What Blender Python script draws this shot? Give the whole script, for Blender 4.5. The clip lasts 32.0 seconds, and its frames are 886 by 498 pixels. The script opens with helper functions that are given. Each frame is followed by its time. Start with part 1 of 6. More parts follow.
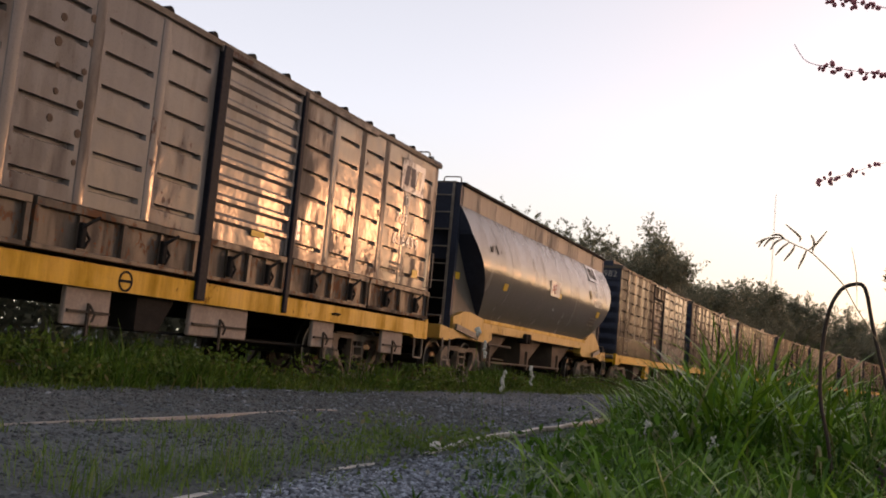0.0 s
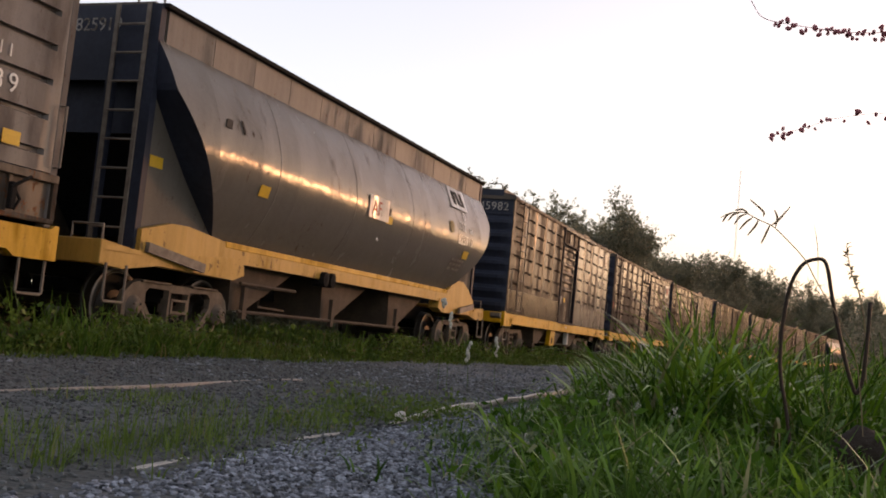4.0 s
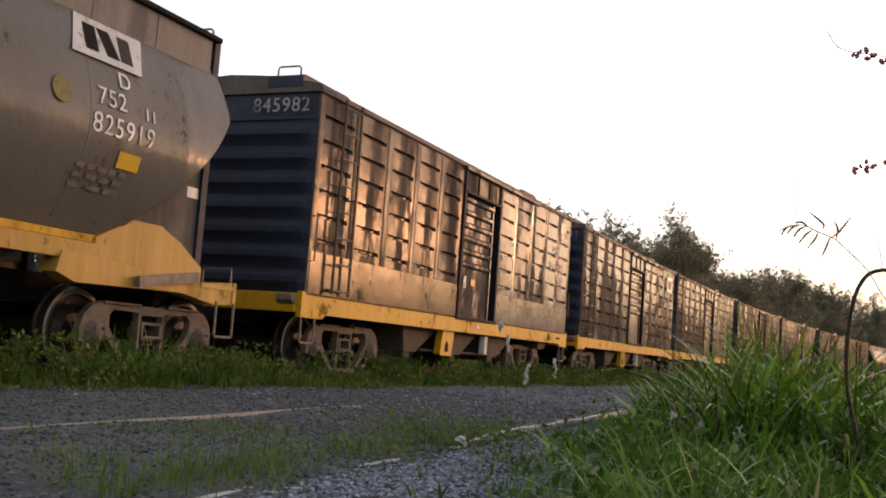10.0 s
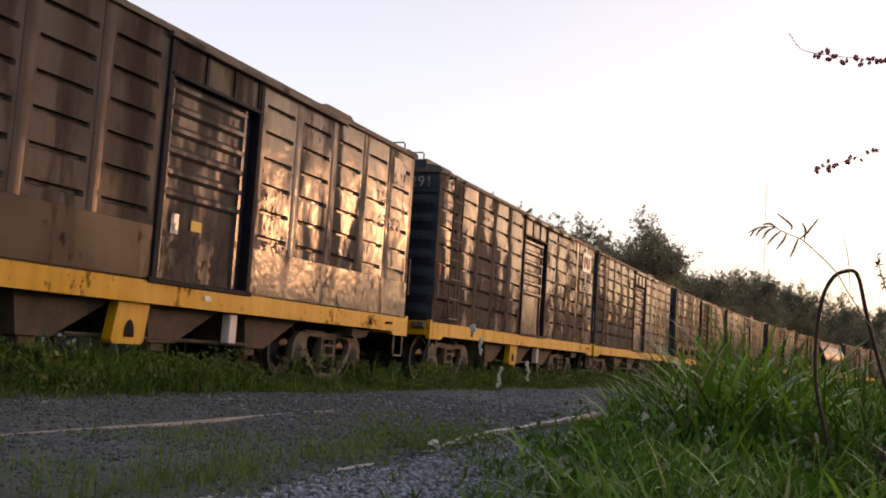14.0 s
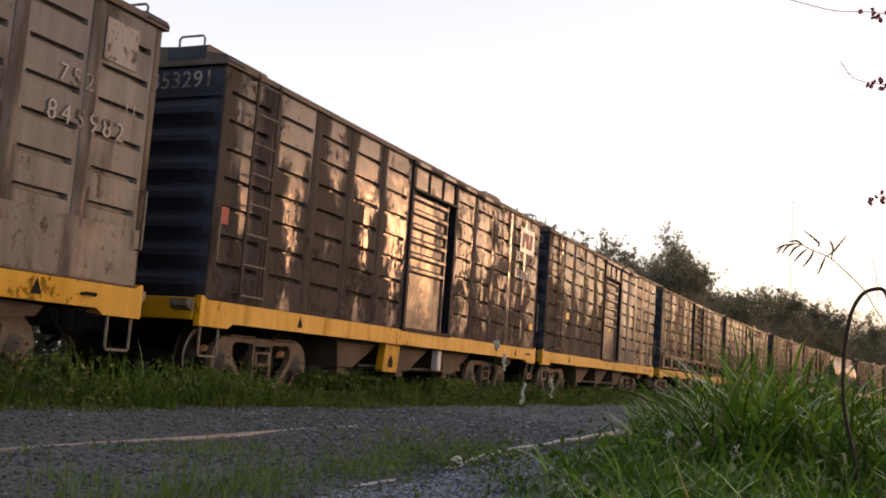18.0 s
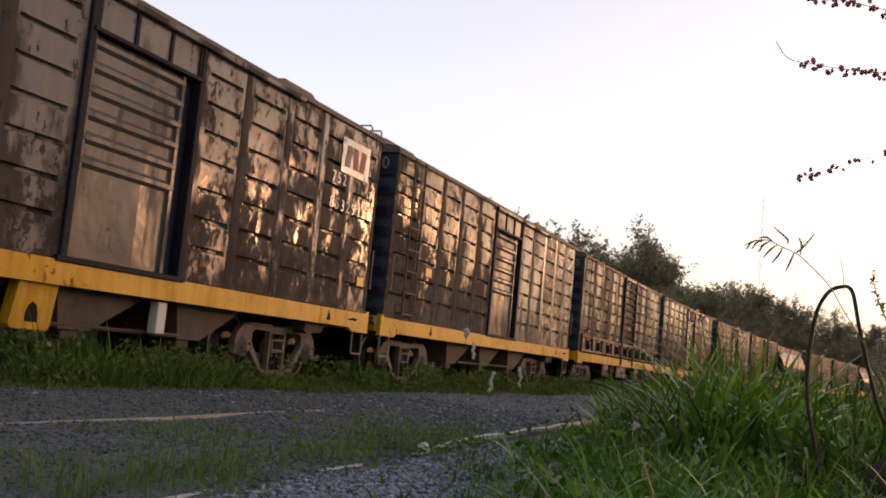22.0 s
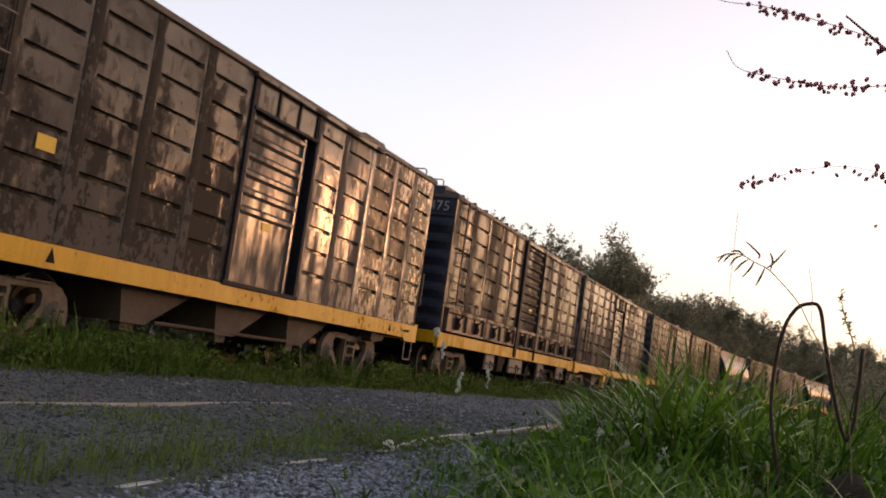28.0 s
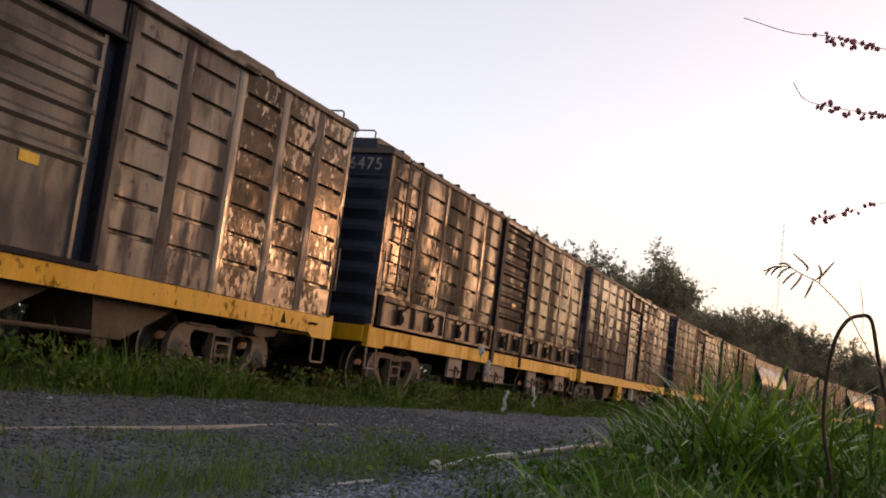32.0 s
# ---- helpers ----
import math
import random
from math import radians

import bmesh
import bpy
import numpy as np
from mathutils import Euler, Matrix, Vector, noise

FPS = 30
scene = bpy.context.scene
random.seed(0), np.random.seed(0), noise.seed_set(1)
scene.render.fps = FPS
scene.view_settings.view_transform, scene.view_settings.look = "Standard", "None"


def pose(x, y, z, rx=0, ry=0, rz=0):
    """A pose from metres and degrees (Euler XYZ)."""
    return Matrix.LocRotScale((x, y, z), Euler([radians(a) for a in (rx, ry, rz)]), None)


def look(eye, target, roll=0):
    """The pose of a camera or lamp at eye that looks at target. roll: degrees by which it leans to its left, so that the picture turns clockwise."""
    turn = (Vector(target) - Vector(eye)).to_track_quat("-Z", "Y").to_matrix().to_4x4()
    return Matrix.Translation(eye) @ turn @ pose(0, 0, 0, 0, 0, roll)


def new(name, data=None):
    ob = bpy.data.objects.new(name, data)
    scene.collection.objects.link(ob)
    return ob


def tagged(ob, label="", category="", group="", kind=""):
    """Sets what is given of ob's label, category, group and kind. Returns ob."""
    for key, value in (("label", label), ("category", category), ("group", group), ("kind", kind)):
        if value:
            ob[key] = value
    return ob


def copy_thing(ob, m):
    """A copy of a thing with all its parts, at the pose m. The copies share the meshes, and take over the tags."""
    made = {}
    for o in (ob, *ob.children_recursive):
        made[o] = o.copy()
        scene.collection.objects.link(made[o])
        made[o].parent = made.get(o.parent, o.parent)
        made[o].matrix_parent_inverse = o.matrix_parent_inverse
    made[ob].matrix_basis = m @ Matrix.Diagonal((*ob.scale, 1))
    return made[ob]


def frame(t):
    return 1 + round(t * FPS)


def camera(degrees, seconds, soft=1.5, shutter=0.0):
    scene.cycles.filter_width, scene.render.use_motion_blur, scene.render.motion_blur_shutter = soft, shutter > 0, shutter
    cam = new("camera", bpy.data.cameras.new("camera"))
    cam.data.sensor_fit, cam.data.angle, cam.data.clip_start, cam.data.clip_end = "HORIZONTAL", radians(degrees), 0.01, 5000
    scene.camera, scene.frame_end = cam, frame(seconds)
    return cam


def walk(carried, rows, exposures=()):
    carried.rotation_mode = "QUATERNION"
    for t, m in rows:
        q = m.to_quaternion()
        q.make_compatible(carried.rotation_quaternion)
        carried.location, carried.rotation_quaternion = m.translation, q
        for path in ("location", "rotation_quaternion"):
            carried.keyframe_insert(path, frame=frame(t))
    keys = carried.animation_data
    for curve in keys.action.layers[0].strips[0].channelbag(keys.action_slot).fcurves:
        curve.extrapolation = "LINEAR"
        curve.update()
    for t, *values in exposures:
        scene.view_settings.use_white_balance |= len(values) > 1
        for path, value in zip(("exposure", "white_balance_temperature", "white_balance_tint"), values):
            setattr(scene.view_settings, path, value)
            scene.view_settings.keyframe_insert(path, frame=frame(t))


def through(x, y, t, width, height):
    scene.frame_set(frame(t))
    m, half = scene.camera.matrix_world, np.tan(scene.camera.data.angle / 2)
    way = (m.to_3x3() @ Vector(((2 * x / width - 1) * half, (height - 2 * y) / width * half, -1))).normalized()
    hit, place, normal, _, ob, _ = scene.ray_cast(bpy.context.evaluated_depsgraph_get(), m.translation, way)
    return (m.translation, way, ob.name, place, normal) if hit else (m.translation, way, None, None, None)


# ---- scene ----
# camera on a low hand-held stand, 0.5 m above the gravel
cam = camera(47.4, 32.0, soft=1.85)
walk(cam, [
    (0, pose(0, 0, 0.5, 96.20, -5.22, 22.22)),
    (0.5, pose(0, 0, 0.5, 96.27, -6.59, 24.03)),
    (1, pose(0, 0, 0.5, 95.74, -6.87, 23.93)),
    (1.5, pose(0, 0, 0.5, 96.29, -6.15, 22.97)),
    (2, pose(0, 0, 0.5, 96.32, -6.27, 22.11)),
    (2.5, pose(0, 0, 0.5, 95.57, -6.05, 20.86)),
    (3, pose(0, 0, 0.5, 95.42, -6.27, 20.32)),
    (3.5, pose(0, 0, 0.5, 95.14, -5.66, 20.48)),
    (4, pose(0, 0, 0.5, 94.74, -5.66, 20.28)),
    (4.5, pose(0, 0, 0.5, 94.44, -5.63, 20.30)),
    (6.5, pose(0, 0, 0.5, 94.61, -4.66, 22.95)),
    (7, pose(0, 0, 0.5, 96.64, -4.88, 25.54)),
    (7.5, pose(0, 0, 0.5, 95.99, -4.81, 25.94)),
    (8, pose(0, 0, 0.5, 96.43, -4.43, 24.52)),
    (8.5, pose(0, 0, 0.5, 96.49, -4.73, 23.80)),
    (9, pose(0, 0, 0.5, 96.28, -4.60, 23.51)),
    (9.5, pose(0, 0, 0.5, 95.80, -4.11, 23.56)),
    (10, pose(0, 0, 0.5, 95.80, -4.15, 23.53)),
    (10.5, pose(0, 0, 0.5, 96.29, -4.46, 23.75)),
    (11, pose(0, 0, 0.5, 96.36, -4.52, 23.92)),
    (11.5, pose(0, 0, 0.5, 95.78, -4.44, 23.81)),
    (12, pose(0, 0, 0.5, 95.89, -3.93, 23.64)),
    (12.5, pose(0, 0, 0.5, 96.57, -4.16, 22.76)),
    (13, pose(0, 0, 0.5, 96.76, -4.11, 21.88)),
    (13.5, pose(0, 0, 0.5, 95.98, -3.99, 21.51)),
    (15.5, pose(0, 0, 0.5, 97.21, -2.20, 25.19)),
    (16, pose(0, 0, 0.5, 97.27, -3.17, 26.05)),
    (16.5, pose(0, 0, 0.5, 97.10, -3.76, 25.71)),
    (17, pose(0, 0, 0.5, 96.27, -3.10, 24.86)),
    (17.5, pose(0, 0, 0.5, 96.50, -3.10, 23.94)),
    (18, pose(0, 0, 0.5, 96.91, -4.04, 23.31)),
    (18.5, pose(0, 0, 0.5, 96.84, -4.89, 22.29)),
    (19, pose(0, 0, 0.5, 96.20, -5.31, 21.26)),
    (19.5, pose(0, 0, 0.5, 95.64, -5.52, 20.62)),
    (20, pose(0, 0, 0.5, 96.06, -5.51, 21.03)),
    (20.5, pose(0, 0, 0.5, 96.26, -4.97, 21.29)),
    (21, pose(0, 0, 0.5, 96.35, -4.21, 21.28)),
    (21.5, pose(0, 0, 0.5, 96.61, -4.52, 21.29)),
    (22, pose(0, 0, 0.5, 96.32, -5.38, 21.57)),
    (22.5, pose(0, 0, 0.5, 96.25, -4.79, 21.73)),
    (23, pose(0, 0, 0.5, 96.05, -4.66, 21.92)),
    (23.5, pose(0, 0, 0.5, 96.42, -5.22, 21.61)),
    (24, pose(0, 0, 0.5, 96.45, -4.86, 21.25)),
    (24.5, pose(0, 0, 0.5, 96.42, -4.80, 21.13)),
    (26.5, pose(0, 0, 0.5, 96.15, -8.82, 21.99)),
    (27, pose(0, 0, 0.5, 95.07, -8.28, 17.24)),
    (27.5, pose(0, 0, 0.5, 95.83, -7.37, 18.70)),
    (28, pose(0, 0, 0.5, 96.47, -7.95, 19.80)),
    (28.5, pose(0, 0, 0.5, 95.59, -8.04, 20.10)),
    (29, pose(0, 0, 0.5, 95.46, -8.01, 20.06)),
    (29.5, pose(0, 0, 0.5, 95.88, -7.82, 19.97)),
    (30, pose(0, 0, 0.5, 96.61, -7.85, 20.09)),
    (30.5, pose(0, 0, 0.5, 97.00, -7.73, 20.09)),
    (31, pose(0, 0, 0.5, 96.96, -7.10, 20.21)),
    (31.5, pose(0, 0, 0.5, 96.98, -6.94, 21.11)),
    (32, pose(0, 0, 0.5, 97.20, -7.10, 22.37)),], exposures=[(t, e, 6450, 4) for t, e in ((0, 1.09), (2, 1.19), (4.5, 1.22), (7, 1.54), (8.5, 1.53), (11, 1.38), (13, 1.14), (16, 1.27), (18, 1.32), (20, 1.15), (24, 1.17), (27, 1.16), (30, 1.11), (32, 1.1))])

# ---------------------------------------------------------------- light
SUN_AZ, SUN_EL = 29.0, 7.0       # degrees clockwise from +Y, and above the horizon
world = bpy.data.worlds.new("dusk_sky")
scene.world = world
world.use_nodes = True
wn = world.node_tree
sky = wn.nodes.new("ShaderNodeTexSky")
sky.sky_type = "NISHITA"
sky.sun_disc = False
sky.sun_elevation, sky.sun_rotation = radians(SUN_EL), radians(SUN_AZ)
sky.air_density, sky.dust_density, sky.ozone_density = 1.0, 3.0, 1.5
back = wn.nodes["Background"]
back.inputs["Strength"].default_value = 0.10
# pale evening haze, thickest at the horizon and thinning evenly to the zenith, over the clear sky
wtc = wn.nodes.new("ShaderNodeTexCoord")
wsep = wn.nodes.new("ShaderNodeSeparateXYZ")
wn.links.new(wtc.outputs["Generated"], wsep.inputs[0])
thin = wn.nodes.new("ShaderNodeMapRange")
thin.inputs["From Min"].default_value, thin.inputs["From Max"].default_value = 0.0, 1.0
thin.inputs["To Min"].default_value, thin.inputs["To Max"].default_value = 1.0, 0.12
wn.links.new(wsep.outputs["Z"], thin.inputs["Value"])
haze = wn.nodes.new("ShaderNodeVectorMath")
haze.operation = "SCALE"
# the haze glows round the low sun and dims evenly away from it
_a, _e = radians(SUN_AZ), radians(SUN_EL)
toward = wn.nodes.new("ShaderNodeVectorMath")
toward.operation = "DOT_PRODUCT"
toward.inputs[1].default_value = (math.sin(_a) * math.cos(_e), math.cos(_a) * math.cos(_e), math.sin(_e))
wn.links.new(wtc.outputs["Generated"], toward.inputs[0])
facing_sun = wn.nodes.new("ShaderNodeMath")
facing_sun.operation = "MAXIMUM"
facing_sun.inputs[1].default_value = 0.0
wn.links.new(toward.outputs["Value"], facing_sun.inputs[0])
aureole = wn.nodes.new("ShaderNodeMath")
aureole.operation = "POWER"
aureole.inputs[1].default_value = 9.0
wn.links.new(facing_sun.outputs[0], aureole.inputs[0])
glow = wn.nodes.new("ShaderNodeMix")               # even haze far from the sun, peach-coloured close to it
glow.data_type = "RGBA"
glow.inputs["A"].default_value, glow.inputs["B"].default_value = (0.89, 0.90, 0.90, 1), (2.2, 1.40, 1.13, 1)
wn.links.new(aureole.outputs[0], glow.inputs["Factor"])
lit = wn.nodes.new("ShaderNodeVectorMath")
lit.operation = "MULTIPLY"
wn.links.new(glow.outputs["Result"], lit.inputs[1])
warm = wn.nodes.new("ShaderNodeMapRange")
warm.inputs["From Min"].default_value, warm.inputs["From Max"].default_value = 0.02, 0.24
wn.links.new(wsep.outputs["Z"], warm.inputs["Value"])
tone = wn.nodes.new("ShaderNodeMix")              # cream at the horizon, faint lilac higher up
tone.data_type = "RGBA"
tone.inputs["A"].default_value, tone.inputs["B"].default_value = (4.8, 4.08, 3.2, 1), (5.65, 5.22, 5.9, 1)
wn.links.new(warm.outputs[0], tone.inputs["Factor"])
wn.links.new(tone.outputs["Result"], lit.inputs[0])
wn.links.new(lit.outputs[0], haze.inputs[0])
wn.links.new(thin.outputs[0], haze.inputs["Scale"])
clear = wn.nodes.new("ShaderNodeVectorMath")
clear.operation = "MULTIPLY_ADD"
clear.inputs[1].default_value = (0.24, 0.24, 0.24)
wn.links.new(sky.outputs[0], clear.inputs[0])
wn.links.new(haze.outputs[0], clear.inputs[2])
wn.links.new(clear.outputs[0], back.inputs["Color"])
sun_data = bpy.data.lights.new("sun", "SUN")
sun_data.energy, sun_data.angle, sun_data.color = 0.27, radians(2.5), (1.0, 0.40, 0.17)
sun = new("sun", sun_data)
sun.matrix_world = look((50 * math.sin(_a) * math.cos(_e), 50 * math.cos(_a) * math.cos(_e), 50 * math.sin(_e)), (0, 0, 0))

# ---------------------------------------------------------------- materials


def mat_base(name):
    m = bpy.data.materials.new(name)
    m.use_nodes = True
    nt = m.node_tree
    return m, nt, nt.nodes["Principled BSDF"]


def node(nt, kind, **values):
    n = nt.nodes.new(kind)
    for key, value in values.items():
        n.inputs[key.replace("_", " ")].default_value = value
    return n


def coords(nt, sx=1, sy=1, sz=1, vary=20.0):
    """Object coordinates, shifted by the object's own random number."""
    tc = nt.nodes.new("ShaderNodeTexCoord")
    oi = nt.nodes.new("ShaderNodeObjectInfo")
    mul = nt.nodes.new("ShaderNodeMath")
    mul.operation = "MULTIPLY"
    mul.inputs[1].default_value = vary
    nt.links.new(oi.outputs["Random"], mul.inputs[0])
    mp = nt.nodes.new("ShaderNodeMapping")
    mp.inputs["Scale"].default_value = (sx, sy, sz)
    nt.links.new(tc.outputs["Object"], mp.inputs["Vector"])
    add = nt.nodes.new("ShaderNodeVectorMath")
    nt.links.new(mp.outputs[0], add.inputs[0])
    nt.links.new(mul.outputs[0], add.inputs[1])
    return add.outputs[0]


def noise_tex(nt, vec, scale, detail=4, rough=0.55):
    n = node(nt, "ShaderNodeTexNoise", Scale=scale, Detail=detail, Roughness=rough)
    nt.links.new(vec, n.inputs["Vector"])
    return n.outputs["Fac"]


def ramp(nt, fac, lo, hi):
    r = nt.nodes.new("ShaderNodeMapRange")
    r.inputs["From Min"].default_value, r.inputs["From Max"].default_value = lo, hi
    nt.links.new(fac, r.inputs["Value"])
    return r.outputs[0]


def mix(nt, fac, a, b):
    m = nt.nodes.new("ShaderNodeMix")
    m.data_type = "RGBA"
    for sock, v in ((m.inputs["Factor"], fac), (m.inputs["A"], a), (m.inputs["B"], b)):
        if isinstance(v, (int, float)):
            sock.default_value = v
        elif isinstance(v, tuple):
            sock.default_value = (*v, 1)
        else:
            nt.links.new(v, sock)
    return m.outputs["Result"]


def math_node(nt, op, a, b):
    m = nt.nodes.new("ShaderNodeMath")
    m.operation = op
    for sock, v in zip(m.inputs, (a, b)):
        if isinstance(v, (int, float)):
            sock.default_value = v
        else:
            nt.links.new(v, sock)
    return m.outputs[0]


def bump(nt, bsdf, height, strength, distance):
    b = node(nt, "ShaderNodeBump", Strength=strength, Distance=distance)
    nt.links.new(height, b.inputs["Height"])
    nt.links.new(b.outputs[0], bsdf.inputs["Normal"])


def plain(name, c1, c2, scale=6.0, rough=0.6, metal=0.0, relief=0.3, dist=0.004, vary=20.0, shine=0.25):
    """Two tones in large patches, fine grain over them, and fine relief."""
    m, nt, bsdf = mat_base(name)
    vec = coords(nt, vary=vary)
    big = ramp(nt, noise_tex(nt, vec, scale, 5), 0.35, 0.65)
    fine = noise_tex(nt, vec, scale * 9, 6, 0.65)
    col = mix(nt, big, c1, c2)
    col = mix(nt, ramp(nt, fine, 0.3, 0.8), col, tuple(v * 0.55 for v in c1))
    nt.links.new(col, bsdf.inputs["Base Color"])
    nt.links.new(math_node(nt, "ADD", math_node(nt, "MULTIPLY", fine, 0.3), rough - 0.15), bsdf.inputs["Roughness"])
    bsdf.inputs["Metallic"].default_value = metal
    bsdf.inputs["Specular IOR Level"].default_value = shine
    bump(nt, bsdf, fine, relief, dist)
    return m


def wagon_paint(name, base, dirt, bare, dirty, peeled, rough=0.27, grime=0.5, seams=0.0, gloss=0.30, streaks=0.72, low=0.0, edge=0.26, dented=0.3, islands=False, drip=0.5):
    """Old sheet-metal paint: dents, run-off streaks, soot in upright bands, small flaked patches."""
    m, nt, bsdf = mat_base(name)
    vec = coords(nt)
    streak = noise_tex(nt, coords(nt, 6, 6, 0.4), 1.3, 6, 0.6)
    patch = noise_tex(nt, coords(nt, 1.7, 1.7, drip), 1.6, 9, 0.66)
    flakes = noise_tex(nt, coords(nt, 1.0, 1.0, 0.7), 10.0, 8, 0.68)
    zone = noise_tex(nt, vec, 0.9, 3)
    fine = noise_tex(nt, vec, 55.0, 5, 0.7)
    col = mix(nt, ramp(nt, streak, 0.3, 0.75), base, tuple(v * streaks for v in base))
    tc = nt.nodes.new("ShaderNodeTexCoord")
    sep = nt.nodes.new("ShaderNodeSeparateXYZ")
    nt.links.new(tc.outputs["Object"], sep.inputs[0])
    # soot runs down along the upright seams, about a metre apart
    band = math_node(nt, "ABSOLUTE", math_node(nt, "SUBTRACT", math_node(nt, "FRACT", sep.outputs["Y"], 0.0), 0.55), 0.0)
    patch = math_node(nt, "ADD", patch, math_node(nt, "MULTIPLY", math_node(nt, "SUBTRACT", band, 0.25), seams))
    own = nt.nodes.new("ShaderNodeObjectInfo")            # some sheets are far dirtier than others
    uneven = math_node(nt, "MULTIPLY", math_node(nt, "SUBTRACT", own.outputs["Random"], 0.5), 0.26)
    dirtsum = math_node(nt, "ADD", math_node(nt, "ADD", patch, uneven), math_node(nt, "MULTIPLY", streak, 0.3))
    if low:                                               # grime climbs from the foot of the side
        climb = math_node(nt, "SUBTRACT", ramp(nt, sep.outputs["Z"], 3.4, 1.5), 0.35)
        dirtsum = math_node(nt, "ADD", dirtsum, math_node(nt, "MULTIPLY", climb, low))
    dmask = ramp(nt, dirtsum, 0.70 - dirty * 0.16, 0.70 + edge - dirty * 0.16)
    col = mix(nt, math_node(nt, "MULTIPLY", dmask, grime + 0.35), col, dirt)
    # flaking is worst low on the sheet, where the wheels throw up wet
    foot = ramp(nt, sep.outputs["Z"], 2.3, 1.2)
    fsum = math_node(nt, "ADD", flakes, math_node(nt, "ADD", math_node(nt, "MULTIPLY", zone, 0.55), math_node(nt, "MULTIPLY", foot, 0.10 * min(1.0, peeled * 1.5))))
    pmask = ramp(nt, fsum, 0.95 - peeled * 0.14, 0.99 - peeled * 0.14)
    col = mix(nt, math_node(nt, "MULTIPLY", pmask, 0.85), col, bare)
    col = mix(nt, ramp(nt, fine, 0.55, 0.95), col, tuple(v * 0.4 for v in dirt))
    nt.links.new(col, bsdf.inputs["Base Color"])
    rg = math_node(nt, "ADD", math_node(nt, "MULTIPLY", dmask, 0.34), rough)
    rg = math_node(nt, "ADD", rg, math_node(nt, "MULTIPLY", pmask, 0.0 if islands else 0.25))
    rg = math_node(nt, "ADD", rg, math_node(nt, "MULTIPLY", fine, 0.07))
    nt.links.new(rg, bsdf.inputs["Roughness"])
    # flaked patches and soot are matt; only sound paint shines
    dull = math_node(nt, "ADD", math_node(nt, "MULTIPLY", dmask, 0.25), math_node(nt, "MULTIPLY", pmask, 0.2))
    dull = math_node(nt, "ADD", dull, math_node(nt, "MULTIPLY", ramp(nt, zone, 0.4, 0.7), 0.10))
    shine = math_node(nt, "MAXIMUM", math_node(nt, "SUBTRACT", gloss, dull), 0.012)
    if islands:                                           # only scattered islands of sound paint are left on matt soot
        shine = math_node(nt, "ADD", math_node(nt, "MULTIPLY", pmask, gloss), 0.03)
    nt.links.new(shine, bsdf.inputs["Specular IOR Level"])
    dents = noise_tex(nt, vec, 3.2, 4, 0.5)
    # the sheets are drawn slightly hollow between their seams
    across = math_node(nt, "SUBTRACT", math_node(nt, "FRACT", sep.outputs["Y"], 0.0), 0.5)
    hollow = math_node(nt, "MULTIPLY", math_node(nt, "MULTIPLY", across, across), 3.0)
    h = math_node(nt, "ADD", math_node(nt, "ADD", dents, hollow), math_node(nt, "MULTIPLY", pmask, -0.05))
    bump(nt, bsdf, h, dented, 0.032)
    return m


